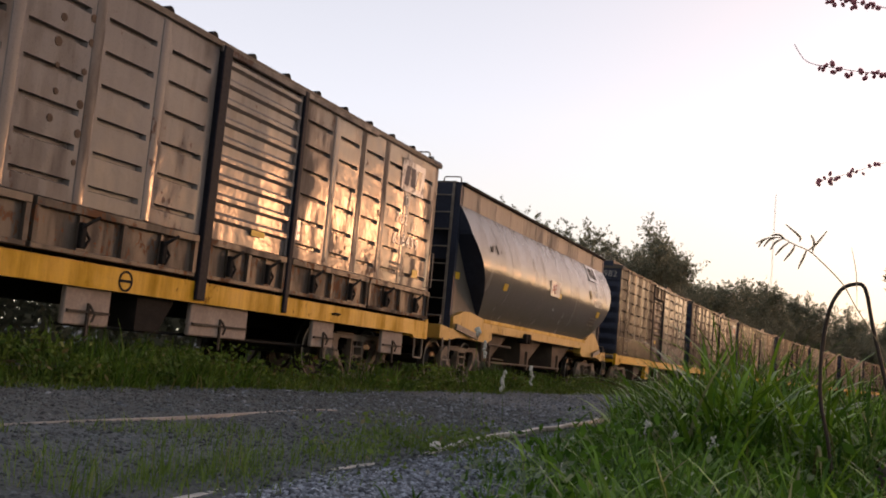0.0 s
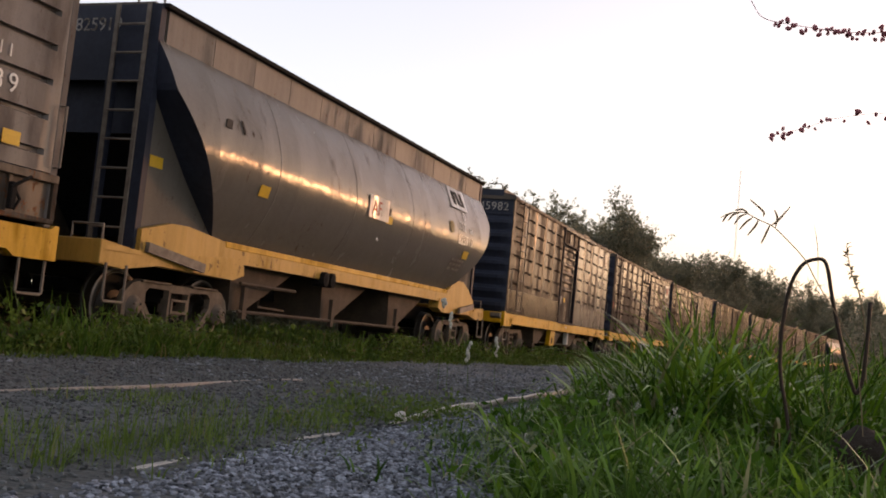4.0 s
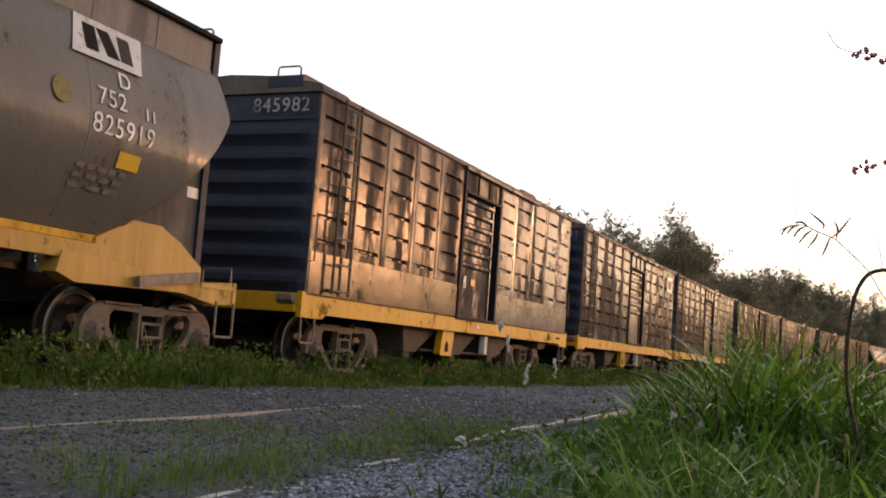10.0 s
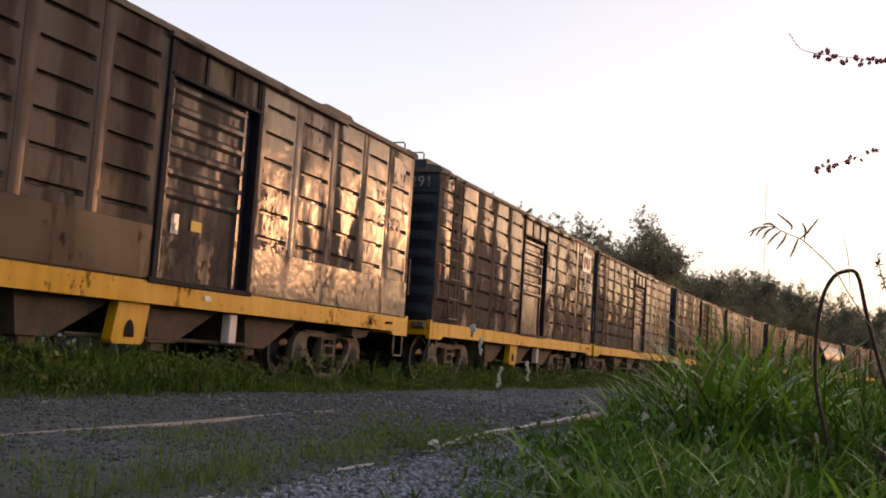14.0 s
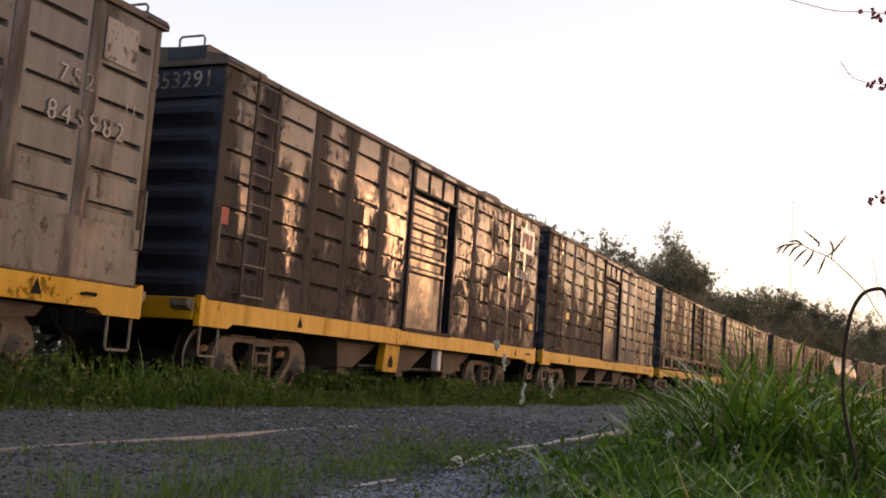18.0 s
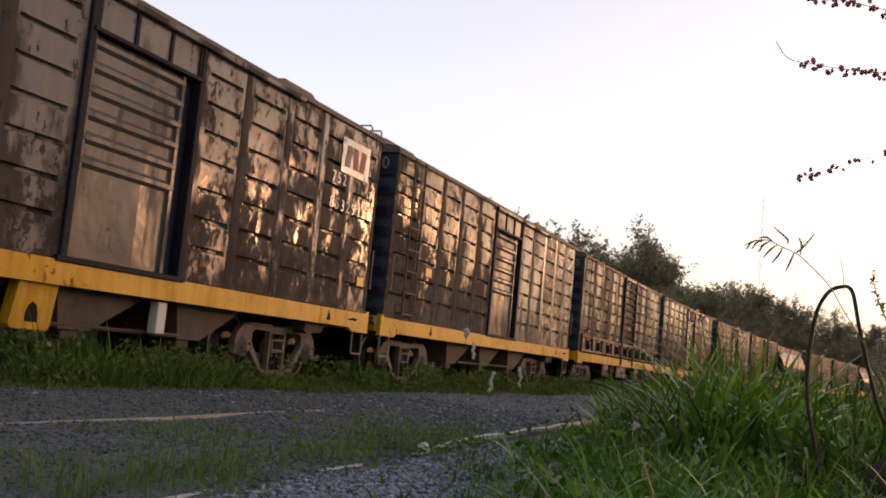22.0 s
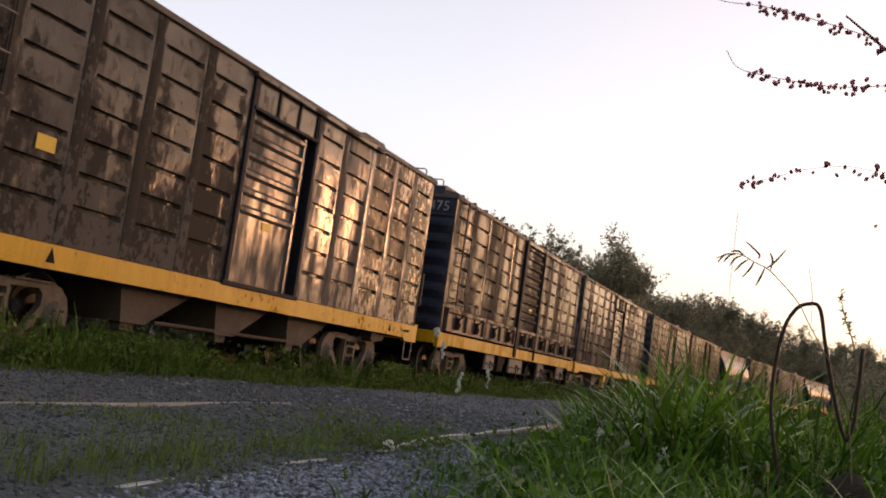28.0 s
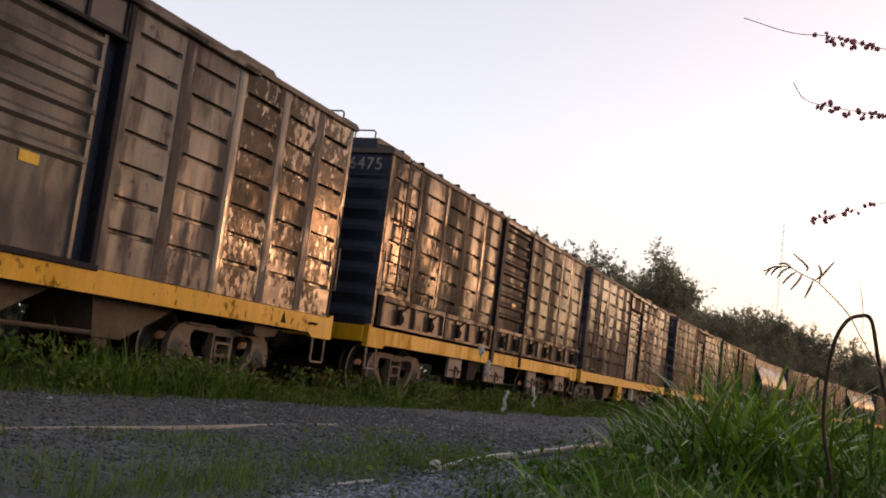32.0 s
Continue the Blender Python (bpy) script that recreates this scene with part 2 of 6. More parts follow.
RUST = (0.13, 0.06, 0.03)
M = {
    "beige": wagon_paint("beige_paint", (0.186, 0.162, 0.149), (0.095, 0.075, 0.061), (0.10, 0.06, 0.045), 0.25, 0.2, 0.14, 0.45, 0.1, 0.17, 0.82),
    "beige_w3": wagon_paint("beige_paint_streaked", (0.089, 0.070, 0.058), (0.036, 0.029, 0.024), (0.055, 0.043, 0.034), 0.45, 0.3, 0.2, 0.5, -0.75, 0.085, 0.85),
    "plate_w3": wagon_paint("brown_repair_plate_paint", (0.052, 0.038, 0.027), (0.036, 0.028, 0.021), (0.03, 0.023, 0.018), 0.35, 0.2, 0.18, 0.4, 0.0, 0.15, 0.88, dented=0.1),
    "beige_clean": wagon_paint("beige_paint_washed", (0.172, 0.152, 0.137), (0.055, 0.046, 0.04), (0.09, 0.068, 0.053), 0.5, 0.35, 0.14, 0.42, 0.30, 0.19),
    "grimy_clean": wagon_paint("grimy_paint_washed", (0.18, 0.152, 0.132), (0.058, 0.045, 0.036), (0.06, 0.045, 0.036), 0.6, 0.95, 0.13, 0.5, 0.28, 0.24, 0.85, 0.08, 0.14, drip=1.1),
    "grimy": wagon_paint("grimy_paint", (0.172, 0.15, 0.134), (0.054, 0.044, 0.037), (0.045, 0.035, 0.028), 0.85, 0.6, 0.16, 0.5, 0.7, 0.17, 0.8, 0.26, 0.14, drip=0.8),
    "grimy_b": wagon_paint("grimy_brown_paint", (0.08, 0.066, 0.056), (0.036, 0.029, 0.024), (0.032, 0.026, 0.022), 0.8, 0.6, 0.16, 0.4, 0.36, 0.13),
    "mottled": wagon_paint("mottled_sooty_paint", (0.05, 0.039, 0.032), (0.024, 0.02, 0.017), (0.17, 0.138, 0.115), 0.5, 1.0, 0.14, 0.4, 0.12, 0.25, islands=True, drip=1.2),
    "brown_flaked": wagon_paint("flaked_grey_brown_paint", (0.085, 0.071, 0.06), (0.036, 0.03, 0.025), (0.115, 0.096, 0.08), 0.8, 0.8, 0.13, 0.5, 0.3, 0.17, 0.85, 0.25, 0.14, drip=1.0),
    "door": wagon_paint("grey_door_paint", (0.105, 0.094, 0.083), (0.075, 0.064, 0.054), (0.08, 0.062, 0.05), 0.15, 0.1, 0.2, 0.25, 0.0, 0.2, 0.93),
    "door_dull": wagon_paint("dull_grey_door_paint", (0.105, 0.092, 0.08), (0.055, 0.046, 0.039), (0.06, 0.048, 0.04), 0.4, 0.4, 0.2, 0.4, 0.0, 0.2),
    "crate": plain("dusty_gear_box_paint", (0.36, 0.285, 0.235), (0.23, 0.175, 0.14), 3.0, 0.75),
    "roof": plain("roof_sheet", (0.12, 0.098, 0.077), (0.065, 0.05, 0.04), 2.0, 0.6),
    "navy": plain("navy_end_paint", (0.033, 0.039, 0.062), (0.021, 0.024, 0.038), 1.5, 0.6, 0, 0.3),
    "yellow": wagon_paint("yellow_sill_paint", (0.60, 0.325, 0.006), (0.2, 0.105, 0.02), (0.16, 0.085, 0.02), 0.2, 0.1, 0.42, 0.3),
    "yellow_tan": wagon_paint("faded_yellow_paint", (0.49, 0.282, 0.053), (0.28, 0.165, 0.05), (0.19, 0.12, 0.06), 0.3, 0.15, 0.45, 0.3),
    "tan": plain("dusty_tan_steel", (0.105, 0.077, 0.055), (0.055, 0.04, 0.029), 3.0, 0.75),
    "bogie": plain("dusty_cast_steel", (0.19, 0.15, 0.115), (0.085, 0.066, 0.05), 5.0, 0.7),
    "ladder": plain("dark_ladder_steel", (0.075, 0.06, 0.048), (0.04, 0.032, 0.027), 4.0, 0.7, shine=0.12),
    "dark": plain("dark_steel", (0.024, 0.021, 0.019), (0.013, 0.012, 0.012), 4.0, 0.8, shine=0.08),
    "post": plain("dark_post_paint", (0.012, 0.014, 0.023), (0.024, 0.021, 0.022), 3.0, 0.6, shine=0.08),
    "tyre_edge": plain("rubbed_tyre_edge", (0.27, 0.24, 0.21), (0.13, 0.11, 0.095), 6.0, 0.45, 0.4),
    "tread": plain("worn_wheel_steel", (0.046, 0.038, 0.031), (0.024, 0.02, 0.017), 5.0, 0.5, 0.2),
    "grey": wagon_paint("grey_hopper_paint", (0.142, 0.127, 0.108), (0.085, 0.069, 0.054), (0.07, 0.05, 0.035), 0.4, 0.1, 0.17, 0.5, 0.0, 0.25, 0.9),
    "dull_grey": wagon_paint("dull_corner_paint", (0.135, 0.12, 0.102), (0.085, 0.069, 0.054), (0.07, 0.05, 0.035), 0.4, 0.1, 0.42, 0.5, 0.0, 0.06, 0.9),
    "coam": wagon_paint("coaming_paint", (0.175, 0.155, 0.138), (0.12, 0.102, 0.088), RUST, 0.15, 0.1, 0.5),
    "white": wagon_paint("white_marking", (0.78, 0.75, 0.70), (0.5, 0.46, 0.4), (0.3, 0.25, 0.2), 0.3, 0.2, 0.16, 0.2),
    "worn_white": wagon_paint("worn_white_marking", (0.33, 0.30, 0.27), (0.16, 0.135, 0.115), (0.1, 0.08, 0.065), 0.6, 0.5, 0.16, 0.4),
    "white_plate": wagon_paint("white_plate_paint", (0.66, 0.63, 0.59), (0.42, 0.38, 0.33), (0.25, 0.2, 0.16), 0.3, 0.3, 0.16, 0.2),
    "faded": plain("faded_yellow_disc", (0.26, 0.2, 0.06), (0.15, 0.12, 0.06), 12.0, 0.6),
    "sticker": plain("yellow_reflector", (0.75, 0.47, 0.02), (0.66, 0.4, 0.03), 8.0, 0.4),
    "red": plain("red_marking", (0.42, 0.09, 0.06), (0.34, 0.1, 0.07), 8.0, 0.6),
    "handle": plain("worn_handrail", (0.24, 0.2, 0.16), (0.12, 0.09, 0.07), 9.0, 0.55),
    "flap": wagon_paint("dusty_flap_paint", (0.098, 0.078, 0.062), (0.045, 0.034, 0.026), RUST, 0.5, 0.35, 0.4),
    "rail": plain("worn_rail", (0.47, 0.43, 0.385), (0.2, 0.175, 0.15), 2.0, 0.6),
    "bright_rail": plain("bright_worn_rail", (0.62, 0.60, 0.57), (0.34, 0.32, 0.29), 3.0, 0.45, 0.3),
    "rusty": plain("rusty_rail", (0.11, 0.07, 0.045), (0.07, 0.045, 0.03), 5.0, 0.8),
    "sleeper": plain("old_sleeper", (0.10, 0.08, 0.06), (0.06, 0.05, 0.04), 4.0, 0.9),
}

# ---------------------------------------------------------------- mesh helpers
CACHE = {}


def mesh_of(name, bm, material, smooth=False):
    me = bpy.data.meshes.new(name)
    bm.normal_update()
    bm.to_mesh(me)
    bm.free()
    for m in (material if isinstance(material, (list, tuple)) else [material]):
        me.materials.append(m)
    if smooth:
        me.polygons.foreach_set("use_smooth", [True] * len(me.polygons))
    return me


def piece(name, me, parent, at=None, label=""):
    ob = new(name, me)
    ob.parent = parent
    if at is not None:
        ob.matrix_basis = at
    if label:
        ob["label"] = label
    return ob


def part(name, bm, material, parent, label="", at=None, smooth=False):
    return piece(name, mesh_of(name, bm, material, smooth), parent, at, label)


def cached(key, make, material, smooth=False):
    if key not in CACHE:
        bm = bmesh.new()
        make(bm)
        CACHE[key] = mesh_of(key if isinstance(key, str) else str(key[0]), bm, material, smooth)
    return CACHE[key]


def quad(bm, *pts):
    return bm.faces.new([bm.verts.new(p) for p in pts])


def box(bm, x0, x1, y0, y1, z0, z1, bev=0.0):
    v = [bm.verts.new((x, y, z)) for x in (x0, x1) for y in (y0, y1) for z in (z0, z1)]
    fs = [bm.faces.new([v[i] for i in f]) for f in ((0, 1, 3, 2), (4, 6, 7, 5), (0, 4, 5, 1), (2, 3, 7, 6), (0, 2, 6, 4), (1, 5, 7, 3))]
    if bev:
        es = list({e for f in fs for e in f.edges})
        bmesh.ops.bevel(bm, geom=es, offset=bev, segments=1, affect="EDGES", profile=0.5)


def beam(bm, p, q, w, h, side=(1, 0, 0)):
    """A bar of width w (along side) and height h from p to q."""
    p, q, s = Vector(p), Vector(q), Vector(side).normalized()
    n = (q - p).cross(s).normalized()
    ring = [(s * w + n * h) / 2, (s * w - n * h) / 2, (-s * w - n * h) / 2, (-s * w + n * h) / 2]
    a, b = [bm.verts.new(p + r) for r in ring], [bm.verts.new(q + r) for r in ring]
    for i in range(4):
        bm.faces.new((a[i], a[(i + 1) % 4], b[(i + 1) % 4], b[i]))
    bm.faces.new(a[::-1])
    bm.faces.new(b)


def tube(bm, pts, r, n=6):
    """A round bar along a polyline; r may be one number or one for each point."""
    pts = [Vector(p) for p in pts]
    rs = r if isinstance(r, (list, tuple)) else [r] * len(pts)
    rings, up = [], None
    for i, p in enumerate(pts):
        d = (pts[min(i + 1, len(pts) - 1)] - pts[max(i - 1, 0)]).normalized()
        if up is None:
            up = Vector((0, 0, 1)) if abs(d.z) < 0.9 else Vector((1, 0, 0))
        a = d.cross(up).normalized()
        up = a.cross(d).normalized()
        rings.append([bm.verts.new(p + rs[i] * (math.cos(k * math.tau / n) * a + math.sin(k * math.tau / n) * up)) for k in range(n)])
    for u, v in zip(rings, rings[1:]):
        for k in range(n):
            bm.faces.new((u[k], u[(k + 1) % n], v[(k + 1) % n], v[k]))
    bm.faces.new(rings[0][::-1])
    bm.faces.new(rings[-1])


def lathe_x(bm, profile, n=28):
    """Turn (x, radius) points about the x axis."""
    rings = [[bm.verts.new((x, r * math.cos(k * math.tau / n), r * math.sin(k * math.tau / n))) for k in range(n)] for x, r in profile]
    for u, v in zip(rings, rings[1:]):
        for k in range(n):
            bm.faces.new((u[k], v[k], v[(k + 1) % n], u[(k + 1) % n]))


def prism(bm, outline, x0, x1):
    """An outline in (y, z), drawn out from x0 to x1."""
    a, b = [bm.verts.new((x0, y, z)) for y, z in outline], [bm.verts.new((x1, y, z)) for y, z in outline]
    k = len(outline)
    for i in range(k):
        bm.faces.new((a[i], a[(i + 1) % k], b[(i + 1) % k], b[i]))
    bm.faces.new(a[::-1])
    bm.faces.new(b)
    bmesh.ops.recalc_face_normals(bm, faces=bm.faces[:])


def text_mesh(body, size, material, spread=1.0):
    cu = bpy.data.curves.new("lettering", "FONT")
    cu.body, cu.size, cu.extrude, cu.space_character = body, size, 0.002, spread
    cu.align_x = "LEFT"
    tmp = bpy.data.objects.new("lettering", cu)
    scene.collection.objects.link(tmp)
    me = bpy.data.meshes.new_from_object(tmp.evaluated_get(bpy.context.evaluated_depsgraph_get()))
    bpy.data.objects.remove(tmp)
    me.name = "lettering"
    me.materials.clear()
    me.materials.append(material)
    return me


def split_shapes(me):
    """One mesh for each character."""
    bm = bmesh.new()
    bm.from_mesh(me)
    bmesh.ops.remove_doubles(bm, verts=bm.verts[:], dist=1e-5)
    left, out = set(bm.verts), []
    while left:
        todo, seen = [left.pop()], []
        while todo:
            v = todo.pop()
            seen.append(v)
            for e in v.link_edges:
                w = e.other_vert(v)
                if w in left:
                    left.discard(w)
                    todo.append(w)
        index = {v: i for i, v in enumerate(seen)}
        faces = [[index[v] for v in f.verts] for f in bm.faces if f.verts[0] in index]
        one = bpy.data.meshes.new("character")
        one.from_pydata([v.co[:] for v in seen], [], faces)
        one.materials.append(me.materials[0])
        out.append(one)
    bm.free()
    return out


def lettering(name, body, size, material, parent, x, y, z, facing="side", label="", spread=1.0, lean=0.0):
    key = ("lettering", body, size, material.name)
    if key not in CACHE:
        CACHE[key] = text_mesh(body, size, material, spread)
    if ("split", *key) not in CACHE:
        CACHE[("split", *key)] = split_shapes(CACHE[key])
    rot = Matrix(((0, 0, 1), (1, 0, 0), (0, 1, 0))) if facing == "side" else Matrix(((1, 0, 0), (0, 0, -1), (0, 1, 0)))
    m = Matrix.Translation((x, y, z)) @ rot.to_4x4() @ Matrix.Rotation(lean, 4, "X")
    for me in CACHE[("split", *key)]:
        piece(name, me, parent, m, label)

# ---------------------------------------------------------------- wagons
# Wagon space: y along the track, x across (+x faces the camera's side), z up from the ground; middle of the body at y = 0.
HALF, SILL0, SILL1, EAVE, AXLE, WHEEL = 1.45, 0.87, 1.12, 3.90, 0.45, 0.43


def ribbed_panel(w, z0, z1, rows, hgt=0.062, deep=0.06, margin=0.12):
    """A sheet w wide with pressed-in horizontal grooves; origin at its lower corner, facing +x."""
    def make(bm):
        z = z0
        for r in sorted(rows):
            a, b = r - hgt / 2, r + hgt / 2
            quad(bm, (0, 0, z), (0, w, z), (0, w, a), (0, 0, a))
            l, rr, s = margin, w - margin, 0.022
            quad(bm, (0, 0, a), (0, l, a), (0, l, b), (0, 0, b))
            quad(bm, (0, rr, a), (0, w, a), (0, w, b), (0, rr, b))
            o = [(0, l, a), (0, rr, a), (0, rr, b), (0, l, b)]
            i = [(-deep, l + 0.03, a + s * 0.9), (-deep, rr - 0.03, a + s * 0.9), (-deep, rr - 0.03, b - s * 0.1), (-deep, l + 0.03, b - s * 0.1)]
            for k in range(4):
                quad(bm, o[k], o[(k + 1) % 4], i[(k + 1) % 4], i[k])
            quad(bm, *i)
            z = b
        quad(bm, (0, 0, z), (0, w, z), (0, w, z1), (0, 0, z1))
        quad(bm, (0, 0, z1), (0, w, z1), (-0.04, w, z1), (-0.04, 0, z1))
    return make


def seam(half, z0, z1):
    """A rounded cover strip over the joint of two sheets."""
    def make(bm):
        prof = [(-1.0, -0.004), (-0.96, 0.004), (-0.8, 0.006), (0.0, 0.0075), (0.8, 0.006), (0.96, 0.004), (1.0, -0.004)]
        a, b = ([bm.verts.new((x, y * half, z)) for y, x in prof] for z in (z0, z1))
        for k in range(len(prof) - 1):
            bm.faces.new((a[k], a[k + 1], b[k + 1], b[k]))
    return make


def corrugated_door(w, z0, z1, count, plate):
    """A sliding door with raised horizontal ribs above a smooth kick plate."""
    def make(bm):
        zs = [(0.0, z0), (0.0, z0 + plate)]
        step = (z1 - z0 - plate) / count
        for i in range(count):
            a = z0 + plate + i * step
            zs += [(0.0, a + step * 0.42), (0.042, a + step * 0.58), (0.042, a + step * 0.78), (0.0, a + step * 0.96)]
        zs.append((0.0, z1))
        for (xa, za), (xb, zb) in zip(zs, zs[1:]):
            quad(bm, (xa, 0, za), (xa, w, za), (xb, w, zb), (xb, 0, zb))
        box(bm, -0.05, -0.01, 0, w, z0, z1)
    return make


def corrugated_end(bm):
    """The end sheet, facing -y: bowed horizontal corrugations below a plain fascia."""
    zs = [(0.0, 1.08)]
    n, z0, z1 = 7, 1.1, 3.42
    step = (z1 - z0) / n
    for i in range(n):
        a = z0 + i * step
        zs += [(0.0, a + 0.02), (-0.03, a + step * 0.25), (-0.085, a + step * 0.5), (-0.085, a + step * 0.72), (-0.03, a + step * 0.93), (0.0, a + step)]
    zs += [(0.0, z1 + 0.03), (-0.03, z1 + 0.04), (-0.03, z1 + 0.07), (0.0, z1 + 0.08)]
    xs = [-1.44, -1.35, -1.2, 1.2, 1.35, 1.44]
    ks = [0.0, 0.55, 1, 1, 0.55, 0.0]
    rows = [[bm.verts.new((x, d * k, z)) for x, k in zip(xs, ks)] for d, z in zs]
    for u, v in zip(rows, rows[1:]):
        for i in range(5):
            bm.faces.new((u[i], u[i + 1], v[i + 1], v[i]))
    bm.faces.new([bm.verts.new(p) for p in ((-1.42, 0, z1 + 0.08), (1.42, 0, z1 + 0.08), (1.42, 0, 3.88), (0.75, 0, 4.02), (0, 0, 4.07), (-0.75, 0, 4.02), (-1.42, 0, 3.88))])


def arched_roof(length):
    def make(bm):
        prof = [(-1.49, 3.83), (-1.49, 3.90), (-1.2, 3.97), (-0.7, 4.06), (0, 4.11), (0.7, 4.06), (1.2, 3.97), (1.49, 3.90), (1.49, 3.83)]
        a, b = [[bm.verts.new((x, y, z)) for x, z in prof] for y in (-length / 2, length / 2)]
        for i in range(8):
            bm.faces.new((a[i], b[i], b[i + 1], a[i + 1]))
        bm.faces.new(a)
        bm.faces.new(b[::-1])
    return make


def side_frame(bm):
    """Cast bogie side frame in the y-z plane, thickness along x; middle at y = 0."""
    half = [(0.30, 0.07), (0.38, 0.12), (0.70, 0.40), (0.72, 0.48), (0.78, 0.56), (0.95, 0.56), (1.0, 0.48), (1.0, 0.34), (1.07, 0.34), (1.07, 0.50), (1.03, 0.62), (0.92, 0.72), (0.74, 0.765), (0.45, 0.745)]
    ring = half + [(-y, z) for y, z in half[::-1]]
    side = [(0.215, 0.675), (0.60, 0.685), (0.665, 0.63), (0.66, 0.505), (0.40, 0.205), (0.33, 0.155), (0.215, 0.14)]
    holes = [side, [(-y, z) for y, z in side], [(-0.175, 0.65), (0.175, 0.65), (0.175, 0.15), (-0.175, 0.15)]]
    edges = []
    for loop in [ring] + holes:
        vs = [bm.verts.new((-0.04, y, z)) for y, z in loop]
        edges += [bm.edges.new((vs[k], vs[(k + 1) % len(vs)])) for k in range(len(vs))]
    bmesh.ops.triangle_fill(bm, edges=edges, use_beauty=True)
    got = bmesh.ops.extrude_face_region(bm, geom=bm.faces[:])
    bmesh.ops.translate(bm, verts=[v for v in got["geom"] if isinstance(v, bmesh.types.BMVert)], vec=(0.08, 0, 0))
    bmesh.ops.recalc_face_normals(bm, faces=bm.faces[:])
    box(bm, -0.085, 0.085, -0.33, 0.33, 0.055, 0.115, 0.01)
    for e in (-1, 1):
        box(bm, -0.075, 0.075, e * 0.5 - 0.28, e * 0.5 + 0.28, 0.735, 0.765, 0.008)


def bolster_end(bm):
    """Hollow end of the bolster, showing as a light rim round a dark opening."""
    for a, b, c, d in ((-0.165, 0.165, 0.55, 0.58), (-0.165, 0.165, 0.405, 0.435), (-0.165, -0.13, 0.43, 0.56), (0.13, 0.165, 0.43, 0.56)):
        box(bm, -0.1, 0.09, a, b, c, d)
    box(bm, -0.1, 0.05, -0.12, 0.12, 0.34, 0.41)


def spring(bm):
    prof = [(0.12 + 0.0225 * k, 0.062 if k % 2 else 0.045) for k in range(13)]
    rings = [[bm.verts.new((r * math.cos(a * math.tau / 8), r * math.sin(a * math.tau / 8), z)) for a in range(8)] for z, r in prof]
    for u, v in zip(rings, rings[1:]):
        for a in range(8):
            bm.faces.new((u[a], u[(a + 1) % 8], v[(a + 1) % 8], v[a]))


def axle_box(bm):
    lathe_x(bm, [(-0.12, 0.001), (-0.12, 0.14), (0.03, 0.15), (0.05, 0.12), (0.06, 0.10), (0.09, 0.09), (0.10, 0.001)], 14)
    for k in range(3):
        a = k * math.tau / 3 + 0.5
        tube(bm, [(0.05, 0.07 * math.cos(a), 0.07 * math.sin(a)), (0.12, 0.07 * math.cos(a), 0.07 * math.sin(a))], 0.018, 6)


def wheelset(bm):
    for s in (1, -1):
        prof = [(0.70, 0.09), (0.72, 0.17), (0.765, 0.22), (0.765, 0.34), (0.735, 0.365), (0.735, 0.455), (0.765, 0.455), (0.775, WHEEL), (0.865, WHEEL - 0.008), (0.872, WHEEL - 0.036), (0.875, 0.365), (0.83, 0.345), (0.80, 0.24), (0.86, 0.17), (0.87, 0.09)]
        lathe_x(bm, [(s * x, r) for x, r in (prof if s > 0 else prof)], 30)
        for k in range(5):
            a = k * math.tau / 5
            tube(bm, [(s * 0.78, 0.28 * math.cos(a), 0.28 * math.sin(a)), (s * 0.815, 0.28 * math.cos(a), 0.28 * math.sin(a))], 0.028, 6)
    lathe_x(bm, [(-1.0, 0.001), (-1.0, 0.075), (-0.7, 0.09), (0.7, 0.09), (1.0, 0.075), (1.0, 0.001)], 12)
    bmesh.ops.recalc_face_normals(bm, faces=bm.faces[:])
    for f in bm.faces:                                    # the outer edge of the tyre is rubbed bright
        c = f.calc_center_median()
        if abs(c.x) > 0.862 and math.hypot(c.y, c.z) > WHEEL - 0.034:
            f.material_index = 1


def bolster(bm):
    box(bm, -1.0, 1.0, -0.17, 0.17, 0.5, 0.72, 0.02)
    box(bm, -0.3, 0.3, -0.3, 0.3, 0.7, 0.9)


def brake_beam(bm):
    beam(bm, (-0.8, 0, 0), (0.8, 0, 0), 0.06, 0.1, (0, 1, 0))
    for s in (-1, 1):
        box(bm, 0.76 * s - 0.05, 0.76 * s + 0.05, -0.05, 0.06, -0.2, 0.2)


WHEELS = []


def add_bogie(wagon, y):
    b = piece("bogie", cached("bolster", bolster, M["dark"]), wagon, pose(0, y, 0), "dusty cast-steel two-axle bogie")
    for s in (1, -1):
        piece("side_frame", cached("side_frame", side_frame, M["bogie"]), b, pose(1.09 * s, 0, 0))
        piece("bolster_end", cached("bolster_end", bolster_end, M["bogie"]), b, pose(1.05 * s, 0, 0))
        for e in (-0.12, 0.0, 0.12):
            piece("spring", cached("spring", spring, M["dark"]), b, pose(1.07 * s, e, 0))
        for e in (-0.865, 0.865):
            piece("axle_box", cached("axle_box", axle_box, M["bogie"], True), b, pose(1.09 * s, e, AXLE, 0, 0, 0 if s > 0 else 180))
    wheel_me = cached("wheelset", wheelset, M["tread"])
    if len(wheel_me.materials) == 1:
        wheel_me.materials.append(M["tyre_edge"])
    for e in (-0.865, 0.865):
        w = piece("wheelset", wheel_me, b, pose(0, e, AXLE), "worn steel wheel pair on its axle")
        WHEELS.append((w, e))
        piece("brake_beam", cached("brake_beam", brake_beam, M["dark"]), b, pose(0, e * 0.42, 0.42))


